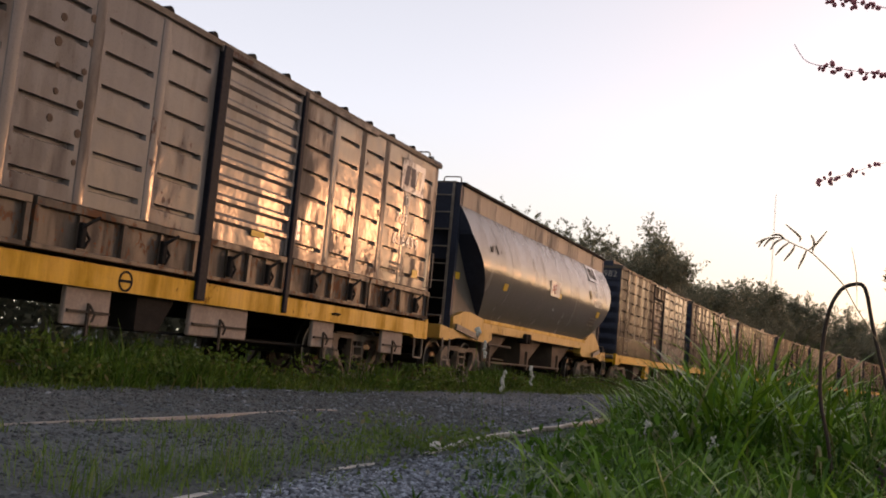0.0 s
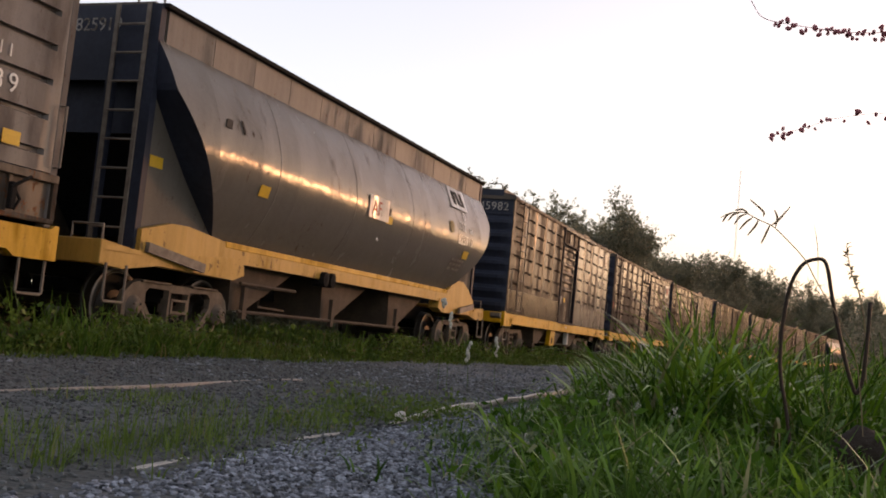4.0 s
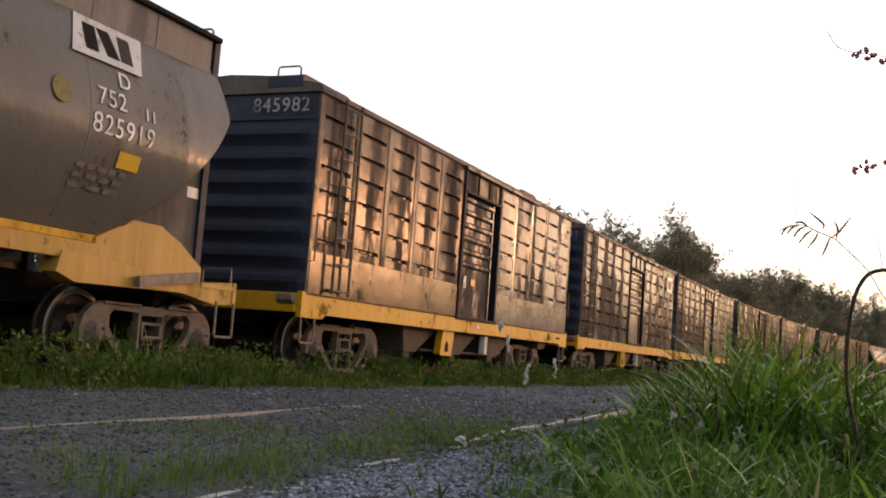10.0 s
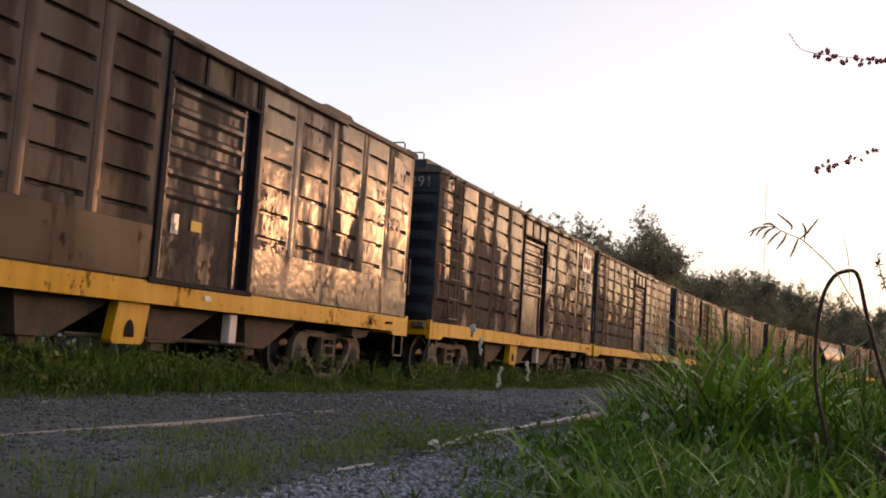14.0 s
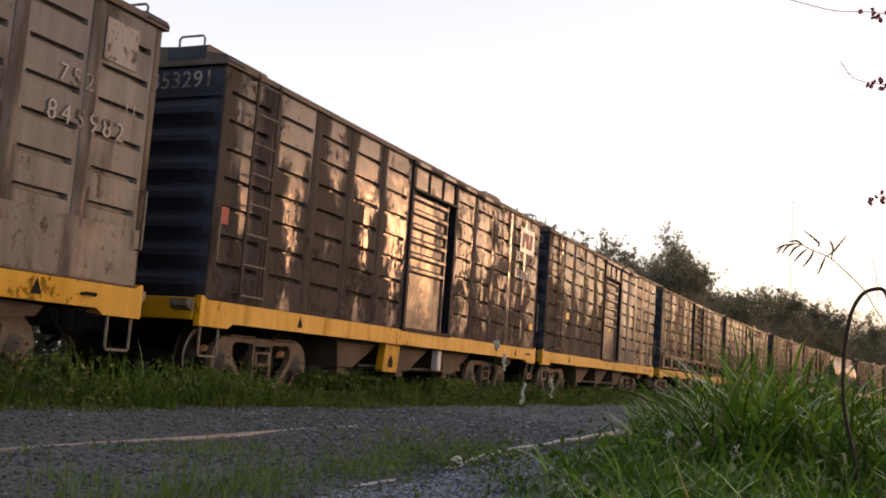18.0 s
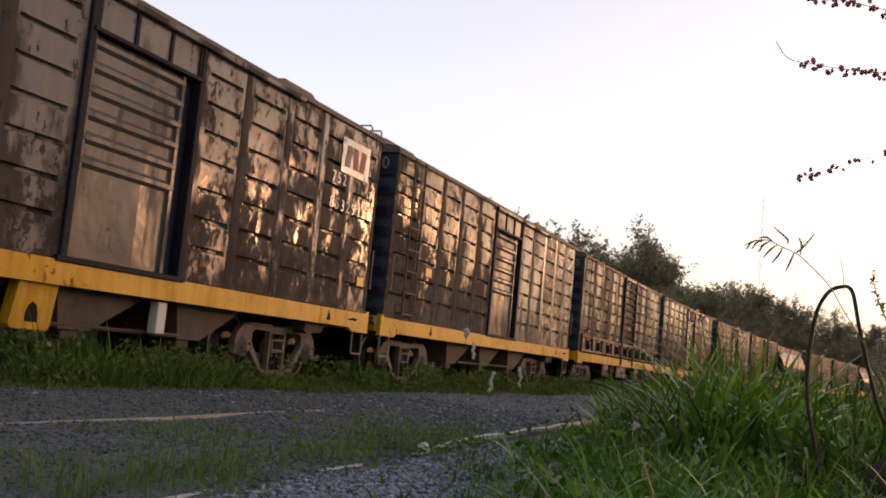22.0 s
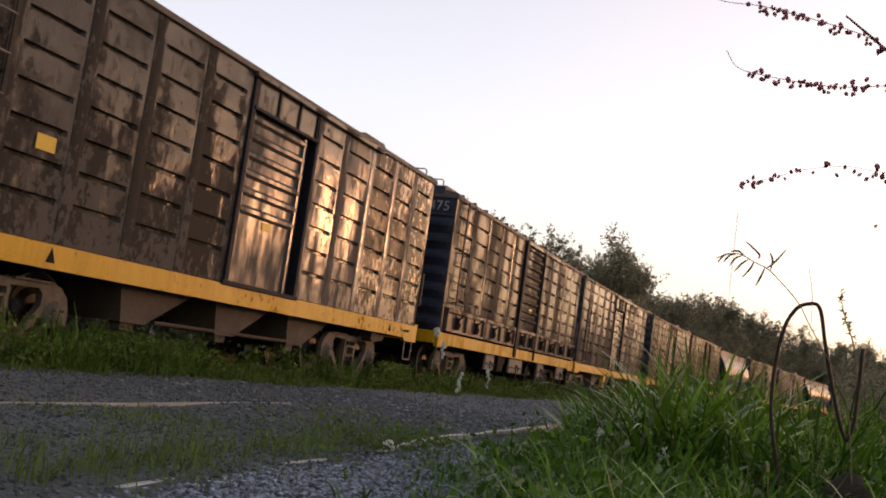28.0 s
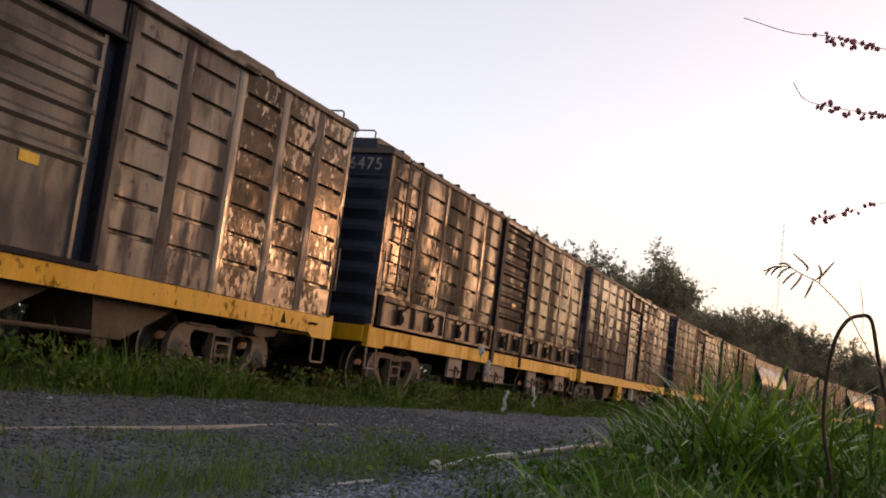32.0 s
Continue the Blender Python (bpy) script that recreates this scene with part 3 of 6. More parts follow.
def stirrup(bm):
    tube(bm, [(0, -0.17, 0.40), (0, -0.17, 0.02), (0, -0.15, 0), (0, 0.15, 0), (0, 0.17, 0.02), (0, 0.17, 0.40)], 0.016, 6)


def grab(bm):
    tube(bm, [(0, 0, 0), (0.07, 0, 0), (0.07, 0, 0.6), (0, 0, 0.6)], 0.013, 6)


def roof_loop(bm):
    tube(bm, [(0, 0, 0), (0, 0, 0.1), (0.03, 0, 0.13), (0.33, 0, 0.13), (0.36, 0, 0.1), (0.36, 0, 0)], 0.014, 6)


def add_ladder(wagon, y, z0, z1, x=HALF, gap=0.46, rungs=8, facing=0):
    bm = bmesh.new()
    for e in (0, gap):
        beam(bm, (0.09, e, z0), (0.09, e, z1), 0.05, 0.018, (0, 1, 0) if facing == 0 else (0, 1, 0))
        for z in (z0 + 0.06, (z0 + z1) / 2, z1 - 0.05):
            beam(bm, (0.0, e, z), (0.1, e, z), 0.05, 0.02, (0, 1, 0))
    at = pose(x, y, 0) if facing == 0 else pose(x, y, 0, 0, 0, -90)
    lad = part("ladder", bm, M["ladder"], wagon, "dusty steel side ladder", at)
    rung = cached(("rung", gap), lambda b: tube(b, [(0.09, 0, 0), (0.09, gap, 0)], 0.013, 6), M["handle"])
    for i in range(rungs):
        piece("rung", rung, lad, pose(0, 0, z0 + 0.05 + i * (z1 - z0 - 0.15) / (rungs - 1)))


def coupler(bm):
    box(bm, -0.12, 0.12, -0.1, 0.42, 0.68, 0.88, 0.02)
    box(bm, -0.19, 0.19, 0.36, 0.58, 0.60, 0.96, 0.05)
    tube(bm, [(0.3, 0.0, 0.8), (0.33, 0.2, 0.62), (0.3, 0.45, 0.5)], 0.03, 6)


def add_running_gear(wagon, length, front, rear):
    for e in (-1, 1):
        add_bogie(wagon, -front if e < 0 else rear)
        piece("coupler", cached("coupler", coupler, M["dark"]), wagon, pose(0, e * length / 2, 0, 0, 0, 0 if e > 0 else 180))
        for s in (1, -1):
            piece("step_stirrup", cached("step_stirrup", stirrup, M["handle"]), wagon, pose(s * (HALF - 0.02), e * (length / 2 - 0.2), 0.48), "bent-bar step stirrup")


def add_underframe(wagon, length, yellow):
    bm = bmesh.new()
    box(bm, -0.3, 0.3, -length / 2, length / 2, 0.72, 1.02)
    box(bm, -1.36, 1.36, -length / 2 + 0.05, length / 2 - 0.05, 1.0, 1.12)
    for k in range(7):
        y = -length / 2 + 0.6 + k * (length - 1.2) / 6
        box(bm, -1.38, 1.38, y - 0.06, y + 0.06, 0.86, 1.0)
    part("underframe", bm, M["dark"], wagon)
    for s in (1, -1):
        bm = bmesh.new()
        x0, x1 = (1.40, 1.475) if s > 0 else (-1.475, -1.40)
        h = length / 2 + 0.06
        prism(bm, [(-h, SILL1 + 0.03), (-h, SILL0 - 0.06), (-h + 0.55, SILL0 - 0.06), (-h + 0.65, SILL0), (h - 0.65, SILL0), (h - 0.55, SILL0 - 0.06), (h, SILL0 - 0.06), (h, SILL1 + 0.03), (h - 0.05, SILL1 + 0.03), (h - 0.12, SILL1 - 0.01), (-h + 0.12, SILL1 - 0.01), (-h + 0.05, SILL1 + 0.03)], x0, x1)
        part("side_sill", bm, yellow, wagon, "yellow painted side sill")
        bm = bmesh.new()
        box(bm, -1.40, 1.40, s * h - 0.05, s * h + 0.0, SILL0, SILL1, 0.01)
        part("end_sill", bm, yellow, wagon, "yellow painted end sill")


def roof_end_cap(bm):
    """A folded sheet lapped over the roof's end."""
    top = [(-1.50, 3.865), (-1.47, 3.93), (-0.78, 4.065), (0.0, 4.115), (0.78, 4.065), (1.47, 3.93), (1.50, 3.865)]
    a, b = ([bm.verts.new((x, y, z)) for x, z in top] for y in (-0.17, 0.17))
    c, d = ([bm.verts.new((x * 0.985, y, z - 0.045)) for x, z in top] for y in (-0.17, 0.17))
    for k in range(len(top) - 1):
        bm.faces.new((a[k], a[k + 1], b[k + 1], b[k]))
        bm.faces.new((a[k], c[k], c[k + 1], a[k + 1]))
        bm.faces.new((b[k], b[k + 1], d[k + 1], d[k]))
    bmesh.ops.recalc_face_normals(bm, faces=bm.faces[:])


def add_body_shell(wagon, length, paint, roof):
    """Roof, both ends, corner posts and the plain far side."""
    piece("roof", cached(("roof", length), arched_roof(length + 0.04), roof), wagon)
    for e in (-1, 1):
        piece("end_wall", cached("end_wall", corrugated_end, M["navy"]), wagon, pose(0, e * (length / 2 - 0.03), 0, 0, 0, 0 if e < 0 else 180), "dark navy corrugated end wall")
        for s in (1, -1):
            piece("corner_post", cached(("corner_post", paint.name), lambda b: box(b, -0.06, 0.06, -0.05, 0.05, SILL1, 3.86, 0.012), paint), wagon, pose(s * (HALF - 0.055), e * (length / 2 - 0.085), 0))
            if (s, e) != (1, -1):
                piece("roof_handrail", cached("roof_handrail", roof_loop, M["handle"]), wagon, pose(s * 1.1 - 0.18, e * (length / 2 - 0.1), 3.98))
    for e in (-1, 1):
        piece("roof_end_cap", cached("roof_end_cap", roof_end_cap, M["navy"]), wagon, pose(0, e * (length / 2 - 0.16), 0))
    bm = bmesh.new()
    prism(bm, [(-0.02, 3.90), (-0.02, 4.06), (0.02, 4.08), (1.22, 4.08), (1.28, 4.04), (1.28, 3.90)], 0.62, 1.18)
    box_ob = part("roof_box", bm, M["roof"], wagon, "low sheet-metal box on the roof's corner", pose(0, -length / 2, 0))
    bm = bmesh.new()
    box(bm, 0.63, 1.17, -0.026, -0.021, 3.91, 4.05)
    part("end_sheet", bm, M["navy"], box_ob, "dark navy end sheet")
    piece("roof_handrail", CACHE["roof_handrail"], wagon, pose(0.74, -length / 2 + 0.03, 4.07))
    bm = bmesh.new()
    y = -length / 2
    while y < length / 2 - 0.3:
        w = min(0.98, length / 2 - y)
        box(bm, -HALF, -HALF + 0.04, y, y + w - 0.02, SILL1, 3.86)
        for r in range(7):
            box(bm, -HALF - 0.03, -HALF, y + 0.1, y + w - 0.12, 1.5 + r * 0.335, 1.57 + r * 0.335)
        y += w
    part("far_side_wall", bm, paint, wagon)


def marks_bars(bm, w, h, rows, cols, seed):
    rng = random.Random(seed)
    for r in range(rows):
        y = 0.0
        for c in range(cols):
            k = w / cols * rng.uniform(0.55, 0.85)
            box(bm, 0, 0.003, y, y + k, -r * h * 1.7 - h, -r * h * 1.7)
            y += w / cols


def add_bracket(wagon, y, yellow):
    """Jacking bracket with an arched hole drawn as a dark plate."""
    bm = bmesh.new()
    out = [(-0.24, 0.88), (0.26, 0.88), (0.20, 0.47), (0.17, 0.43), (-0.29, 0.43), (-0.32, 0.47)]
    prism(bm, out, 1.28, 1.40)
    b = part("jacking_bracket", bm, yellow, wagon, "yellow jacking bracket with an arched hole", pose(0, y, 0))
    # the hole isn't cut: a dark plate stands for its shade
    bm = bmesh.new()
    prism(bm, [(-0.13, 0.50), (-0.13, 0.58), (-0.10, 0.65), (-0.05, 0.69), (0.0, 0.66), (0.03, 0.58), (0.03, 0.50)], 1.398, 1.404)
    part("bracket_hole", bm, M["dark"], b, "dark arched opening")


def chute(bm):
    """One slanted discharge plate under a grain boxcar."""
    prism(bm, [(0.0, 0.9), (1.42, 0.9), (0.52, 0.46), (0.08, 0.46)], 0.45, 1.24)


def add_underbody_chutes(wagon, yellow, bracket=True):
    for y in (-2.47, -0.54, 1.40):
        piece("discharge_chute", cached("chute", chute, M["tan"]), wagon, pose(0, y, 0), "dusty slanted discharge chute")
    bm = bmesh.new()
    tube(bm, [(1.22, -1.75, 0.5), (1.22, 1.64, 0.5)], 0.024, 6)
    for y in (-2.2, -0.25, 1.65):
        box(bm, 1.0, 1.2, y - 0.12, y + 0.12, 0.36, 0.46, 0.01)
    part("gate_shaft", bm, M["tan"], wagon)
    if bracket:
        add_bracket(wagon, -0.95, yellow)
        bm = bmesh.new()
        box(bm, 1.27, 1.39, 0.87, 1.03, 0.50, 0.85, 0.01)
        part("marker_plate", bm, M["white_plate"], wagon, "white painted marker plate")
    bm = bmesh.new()
    tube(bm, [(-0.9, -0.6, 0.62), (-0.9, 0.2, 0.62)], 0.16, 12)
    part("brake_cylinder", bm, M["dark"], wagon)
    bm = bmesh.new()
    box(bm, -1.1, -0.5, 0.6, 1.3, 0.5, 0.85, 0.03)
    part("air_tank", bm, M["dark"], wagon)


def boxcar_plain_sides(paint, rows, number, yellow, label, door_paint=None, low_plate=False, bracket=True, rear=None, last=None, odd=None):
    """Covered grain wagon with a sliding door in the middle of the side."""
    L = 11.95
    wagon = tagged(new("boxcar"), label, "freight wagon", "wagons of the train")
    add_underframe(wagon, L, yellow)
    add_body_shell(wagon, L, paint, M["roof"])
    y0 = -L / 2
    spans = [(0.06, 1.14), (1.14, 2.16), (2.16, 3.17), (3.17, 4.18), (4.18, 5.16), (7.08, 8.03), (8.03, 9.06), (9.06, 10.06), (10.06, 10.98), (10.98, 11.9)]
    zr = [3.53 - 0.336 * i for i in range(rows)]
    for a, b in spans:
        w = round(b - a - 0.012, 3)
        half = paint if a < 6 else (last or rear or paint) if a > 9 else (rear or paint)
        if odd and 9 < a < 10:
            half = odd
        piece("side_panel", cached(("side_panel", w, rows, half.name), ribbed_panel(w, SILL1, 3.86, zr), half), wagon, pose(HALF, y0 + a, 0))
    for y in (1.14, 2.16, 3.17, 4.18, 8.03, 9.06, 10.06, 10.98):
        half = paint if y < 6 else (rear or paint)
        piece("seam_strip", cached(("seam_strip", half.name), seam(0.085, SILL1 + 0.01, 3.83), half, True), wagon, pose(HALF, y0 + y, 0))
    if low_plate:
        for k, (a, b) in enumerate(((0.08, 5.14), (7.1, 11.88))):
            bm = bmesh.new()
            box(bm, HALF + 0.001, HALF + 0.012, y0 + a, y0 + b, SILL1 + 0.01, 1.70, 0.004)
            part("repair_plate", bm, M["beige_clean"] if a > 6 else M["plate_w3"], wagon, "flat repair plate along the lower side")
    # doorway
    for y, w in ((5.2, 0.10), (7.03, 0.09)):
        bm = bmesh.new()
        box(bm, HALF - 0.1, HALF + 0.035, y0 + y - w / 2, y0 + y + w / 2, SILL1 - 0.02, 3.80, 0.01)
        part("door_post", bm, M["post"], wagon, "dark door post")
    bm = bmesh.new()
    box(bm, HALF - 0.06, HALF + 0.0, y0 + 5.25, y0 + 6.98, 3.40, 3.78)
    part("door_header", bm, paint, wagon)
    for y in (5.25, 5.83, 6.41, 6.95):
        bm = bmesh.new()
        box(bm, HALF + 0.0, HALF + 0.022, y0 + y, y0 + y + 0.045, 3.42, 3.78)
        part("header_strut", bm, M["post"], wagon)
    bm = bmesh.new()
    box(bm, HALF - 0.02, HALF + 0.05, y0 + 5.2, y0 + 7.05, 3.37, 3.42, 0.008)
    part("door_track", bm, M["post"], wagon)
    bm = bmesh.new()
    box(bm, HALF - 0.02, HALF + 0.05, y0 + 5.1, y0 + 7.1, SILL1 - 0.03, SILL1 + 0.03, 0.008)
    part("door_track", bm, M["post"], wagon)
    bm = bmesh.new()
    box(bm, HALF - 0.12, HALF - 0.1, y0 + 5.2, y0 + 7.05, SILL1, 3.4)
    part("door_recess", bm, M["navy"], wagon)
    dp = door_paint or M["door"]
    door = piece("sliding_door", cached(("door", dp.name), corrugated_door(1.50, SILL1 + 0.04, 3.36, 6, 0.78), dp), wagon, pose(HALF - 0.045, y0 + 5.27, 0), "ribbed sliding door with a smooth lower plate")
    for y in (0.0, 1.45):
        piece("door_stile", cached(("door_stile", dp.name), lambda q: box(q, -0.008, 0.035, 0, 0.05, SILL1 + 0.04, 3.36), dp), door, pose(0, y, 0))
    bm = bmesh.new()
    box(bm, HALF + 0.005, HALF + 0.075, y0 + 5.1, y0 + 9.3, 3.775, 3.845, 0.01)
    part("door_hood", bm, paint, wagon, "pale hood rail over the door")
    add_ladder(wagon, y0 + 0.58, SILL1 + 0.04, 3.86)
    piece("grab_iron", cached("grab_iron", grab, M["handle"]), wagon, pose(HALF, y0 + 0.09, 1.56))
    piece("grab_iron", CACHE["grab_iron"], wagon, pose(HALF, y0 + L - 0.1, 1.5))
    bm = bmesh.new()
    prism(bm, [(-0.75, 3.92), (-0.55, 4.14), (-0.45, 4.20), (0.36, 4.20), (0.46, 4.14), (0.60, 3.92)], -0.45, 0.5)
    part("roof_hatch", bm, M["roof"], wagon, "rounded brown roof hatch cover", pose(0.55, y0 + 9.9, -0.03))
    add_running_gear(wagon, L, 4.19, 3.93)
    add_underbody_chutes(wagon, yellow, bracket)
    for e in (-1, 1):
        bm = bmesh.new()
        prism(bm, [(e * (L / 2 - 0.02), 0.90), (e * (L / 2 + 0.20), 1.02), (e * (L / 2 + 0.20), 1.10), (e * (L / 2 - 0.02), 1.11)], 1.16, 1.40)
        part("end_gusset", bm, M["handle"], wagon, "pale steel end gusset")
    bm = bmesh.new()
    prism(bm, [(4.28, 0.86), (4.85, 0.84), (4.76, 0.74), (4.36, 0.70), (4.26, 0.74)], 1.12, 1.34)
    part("brake_hanger", bm, M["tan"], wagon, "dusty brake hanger plate")
    if number:
        lettering("end_number", number, 0.28, M["worn_white"], wagon, 0.42, y0 - 0.035, 3.56, "end", "stencilled wagon number", 1.1)
    return wagon


def flap(w, h):
    """A bottom flap: a frame of bars round a recessed sheet."""
    def make(bm):
        box(bm, -0.03, 0.0, 0, w, 0, h)
    return make


def add_flap_frame(f, w, h):
    for y, d, k in ((0, 0.05, 0.06), (w / 2 - 0.03, 0.05, 0.06), (w - 0.06, 0.05, 0.06), (w * 0.25 - 0.02, 0.025, 0.04), (w * 0.75 - 0.02, 0.025, 0.04)):
        piece("flap_bar", cached(("flap_bar", d, k), lambda q: box(q, 0, d, 0, k, 0.05, h - 0.08), M["flap"]), f, pose(0.001, y, 0))
    piece("flap_rail", cached(("flap_top", w), lambda q: box(q, 0, 0.06, 0, w, h - 0.08, h, 0.006), M["flap"]), f, pose(0.001, 0, 0))
    piece("flap_rail", cached(("flap_foot", w), lambda q: box(q, 0, 0.045, 0, w, 0, 0.05, 0.006), M["flap"]), f, pose(0.001, 0, 0))


def latch(bm):
    box(bm, 0.03, 0.09, -0.035, 0.035, -0.2, 0.05, 0.01)
    tube(bm, [(0.08, -0.03, 0.0), (0.12, 0.04, 0.06), (0.13, 0.14, 0.12)], 0.018, 6)
    tube(bm, [(0.07, 0.02, -0.02), (0.1, 0.06, -0.1), (0.08, 0.02, -0.2)], 0.016, 6)


def boxcar_flap_sides(paint, number, yellow, label):
    """Covered wagon with a row of hinged flaps along the foot of its sides."""
    L = 12.2
    wagon = tagged(new("boxcar"), label, "freight wagon", "wagons of the train")
    add_underframe(wagon, L, yellow)
    add_body_shell(wagon, L, paint, M["roof"])
    y0 = -L / 2
    spans = [(0.06, 1.42), (1.42, 2.44), (2.44, 3.45), (3.45, 4.45), (4.45, 5.42), (7.42, 8.37), (8.37, 9.22), (9.22, 10.05), (10.05, 10.88), (10.88, 12.15)]
    zr = [3.50 - 0.336 * i for i in range(6)]
    for a, b in spans:
        w = round(b - a - 0.012, 3)
        piece("side_panel", cached(("side_panel_b", w, paint.name), ribbed_panel(w, 1.64, 3.86, zr, margin=0.12 if w < 1.1 else 0.19), paint), wagon, pose(HALF, y0 + a, 0))
    for y in (1.42, 2.44, 3.45, 4.45, 8.37, 9.22, 10.05, 10.88):
        piece("seam_strip", cached(("seam_strip_b", paint.name), seam(0.075, 1.65, 3.83), paint, True), wagon, pose(HALF, y0 + y, 0))
    for y, w, d in ((5.5, 0.17, 0.07), (7.37, 0.1, 0.06)):
        bm = bmesh.new()
        box(bm, HALF - 0.1, HALF + d, y0 + y - w / 2, y0 + y + w / 2, 0.9, 3.86, 0.012)
        part("door_post", bm, M["post"], wagon, "dark upright door post")
    door = piece("side_door", cached(("door_b", paint.name), corrugated_door(1.74, 1.64, 3.78, 9, 0.1), paint), wagon, pose(HALF - 0.02, y0 + 5.58, 0), "door with close horizontal ribs")
    for y in (0.0, 1.69):
        piece("door_stile", cached(("door_stile_b", paint.name), lambda q: box(q, -0.008, 0.035, 0, 0.05, 1.64, 3.78), paint), door, pose(0, y, 0))
    bm = bmesh.new()
    box(bm, HALF, HALF + 0.05, y0 + 5.4, y0 + 9.6, 3.78, 3.86, 0.01)
    part("door_hood", bm, paint, wagon)
    for a, b in ((0.3, 2.85), (2.9, 5.38), (5.6, 7.3), (7.45, 9.75), (9.8, 12.15)):
        w = round(b - a, 3)
        f = piece("side_flap", cached(("flap", w, paint.name), flap(w, 0.47), M["flap"]), wagon, pose(HALF - 0.01, y0 + a, 1.155), "framed bottom flap with lever latches")
        add_flap_frame(f, w, 0.47)
        for k in (0.25, 0.75):
            piece("latch", cached("latch", latch, M["dark"]), f, pose(0, w * k, 0.27), "dark lever latch")
    for k in range(15):
        me = cached("roof_rib_cap", lambda q: lathe_x(q, [(-0.05, 0.001), (-0.045, 0.06), (0.045, 0.06), (0.05, 0.001)], 10), M["dark"])
        piece("roof_rib_cap", me, wagon, pose(1.42, y0 + 0.35 + k * 0.82, 3.91))
    add_ladder(wagon, y0 + 0.55, 1.70, 3.86)
    piece("grab_iron", cached("grab_iron", grab, M["handle"]), wagon, pose(HALF, y0 + 0.09, 1.7))
    piece("grab_iron", CACHE["grab_iron"], wagon, pose(HALF, y0 + L - 0.1, 1.7))
    add_running_gear(wagon, L, 4.3, 4.2)
    for a, b in ((3.51, 4.16), (5.5, 6.68), (8.33, 8.96), (10.6, 11.4)):
        bm = bmesh.new()
        box(bm, 1.34, 1.40, y0 + a, y0 + b, 0.50, 0.87, 0.012)
        bx = part("gear_box", bm, M["crate"], wagon, "dusty steel flap-gear box")
        bm = bmesh.new()
        beam(bm, (1.41, y0 + (a + b) / 2, 0.72), (1.43, y0 + (a + b) / 2 - 0.02, 0.36), 0.03, 0.02, (0, 1, 0))
        part("gear_lever", bm, M["ladder"], bx, "dark hanging lever")
        bm = bmesh.new()
        beam(bm, (1.415, y0 + a + 0.03, 0.635), (1.415, y0 + b - 0.03, 0.635), 0.025, 0.03, (0, 0, 1))
        tube(bm, [(1.43, y0 + (a + b) / 2, 0.70), (1.47, y0 + (a + b) / 2 + 0.03, 0.62), (1.45, y0 + (a + b) / 2 + 0.02, 0.54)], 0.014, 6)
        part("gear_bar", bm, M["ladder"], bx, "dark rusty shaft across the box")
    bm = bmesh.new()
    tube(bm, [(1.2, y0 + 3.6, 0.5), (1.2, y0 + 9.0, 0.5)], 0.02, 6)
    prism(bm, [(y0 + 4.61, 0.88), (y0 + 5.25, 0.88), (y0 + 5.0, 0.5), (y0 + 4.61, 0.5)], 0.6, 1.36)
    part("gear_rod", bm, M["dark"], wagon)
    lettering("end_number", number, 0.28, M["worn_white"], wagon, 0.42, y0 - 0.035, 3.56, "end", "stencilled wagon number", 1.1)
    return wagon


def bulge(z):
    """How far the hopper's side sheet stands out, at height z."""
    near = [z + 0.05 * k for k in range(-4, 5)]
    return float(np.mean(np.interp(near, (1.14, 1.34, 1.65, 1.9, 2.2, 2.5, 2.9, 3.2, 3.5, 3.7), (1.13, 1.26, 1.46, 1.61, 1.70, 1.71, 1.60, 1.46, 1.27, 1.15))))


def hopper_cut(z):
    """Distance from the end post at which the bulging sheet begins, at height z."""
    return float(np.interp(z, (1.34, 2.0, 2.5, 2.9, 3.5), (1.54, 0.82, 0.36, 0.02, -0.04)))


def hopper_side(half):
    def make(bm):
        n, m = 28, 16
        rows = []
        for i in range(n + 1):
            z = 1.34 + 2.16 * i / n
            c = hopper_cut(z)
            rows.append([bm.verts.new((bulge(z), -half + c + (2 * half - 2 * c) * j / m, z)) for j in range(m + 1)])
        for u, v in zip(rows, rows[1:]):
            for j in range(m):
                bm.faces.new((u[j], u[j + 1], v[j + 1], v[j]))
    return make


def hopper_side_end(half, e):
    """The dark closing sheets between the bulge and the flat corner plates."""
    def make(bm):
        n = 28
        rows = []
        for i in range(n + 1):
            z = 1.34 + 2.16 * i / n
            y = e * (half - hopper_cut(z))
            rows.append((bm.verts.new((bulge(z) + 0.004, y, z)), bm.verts.new((1.22, y, z))))
        for a, b in zip(rows, rows[1:]):
            bm.faces.new((a[0], a[1], b[1], b[0]))
    return make


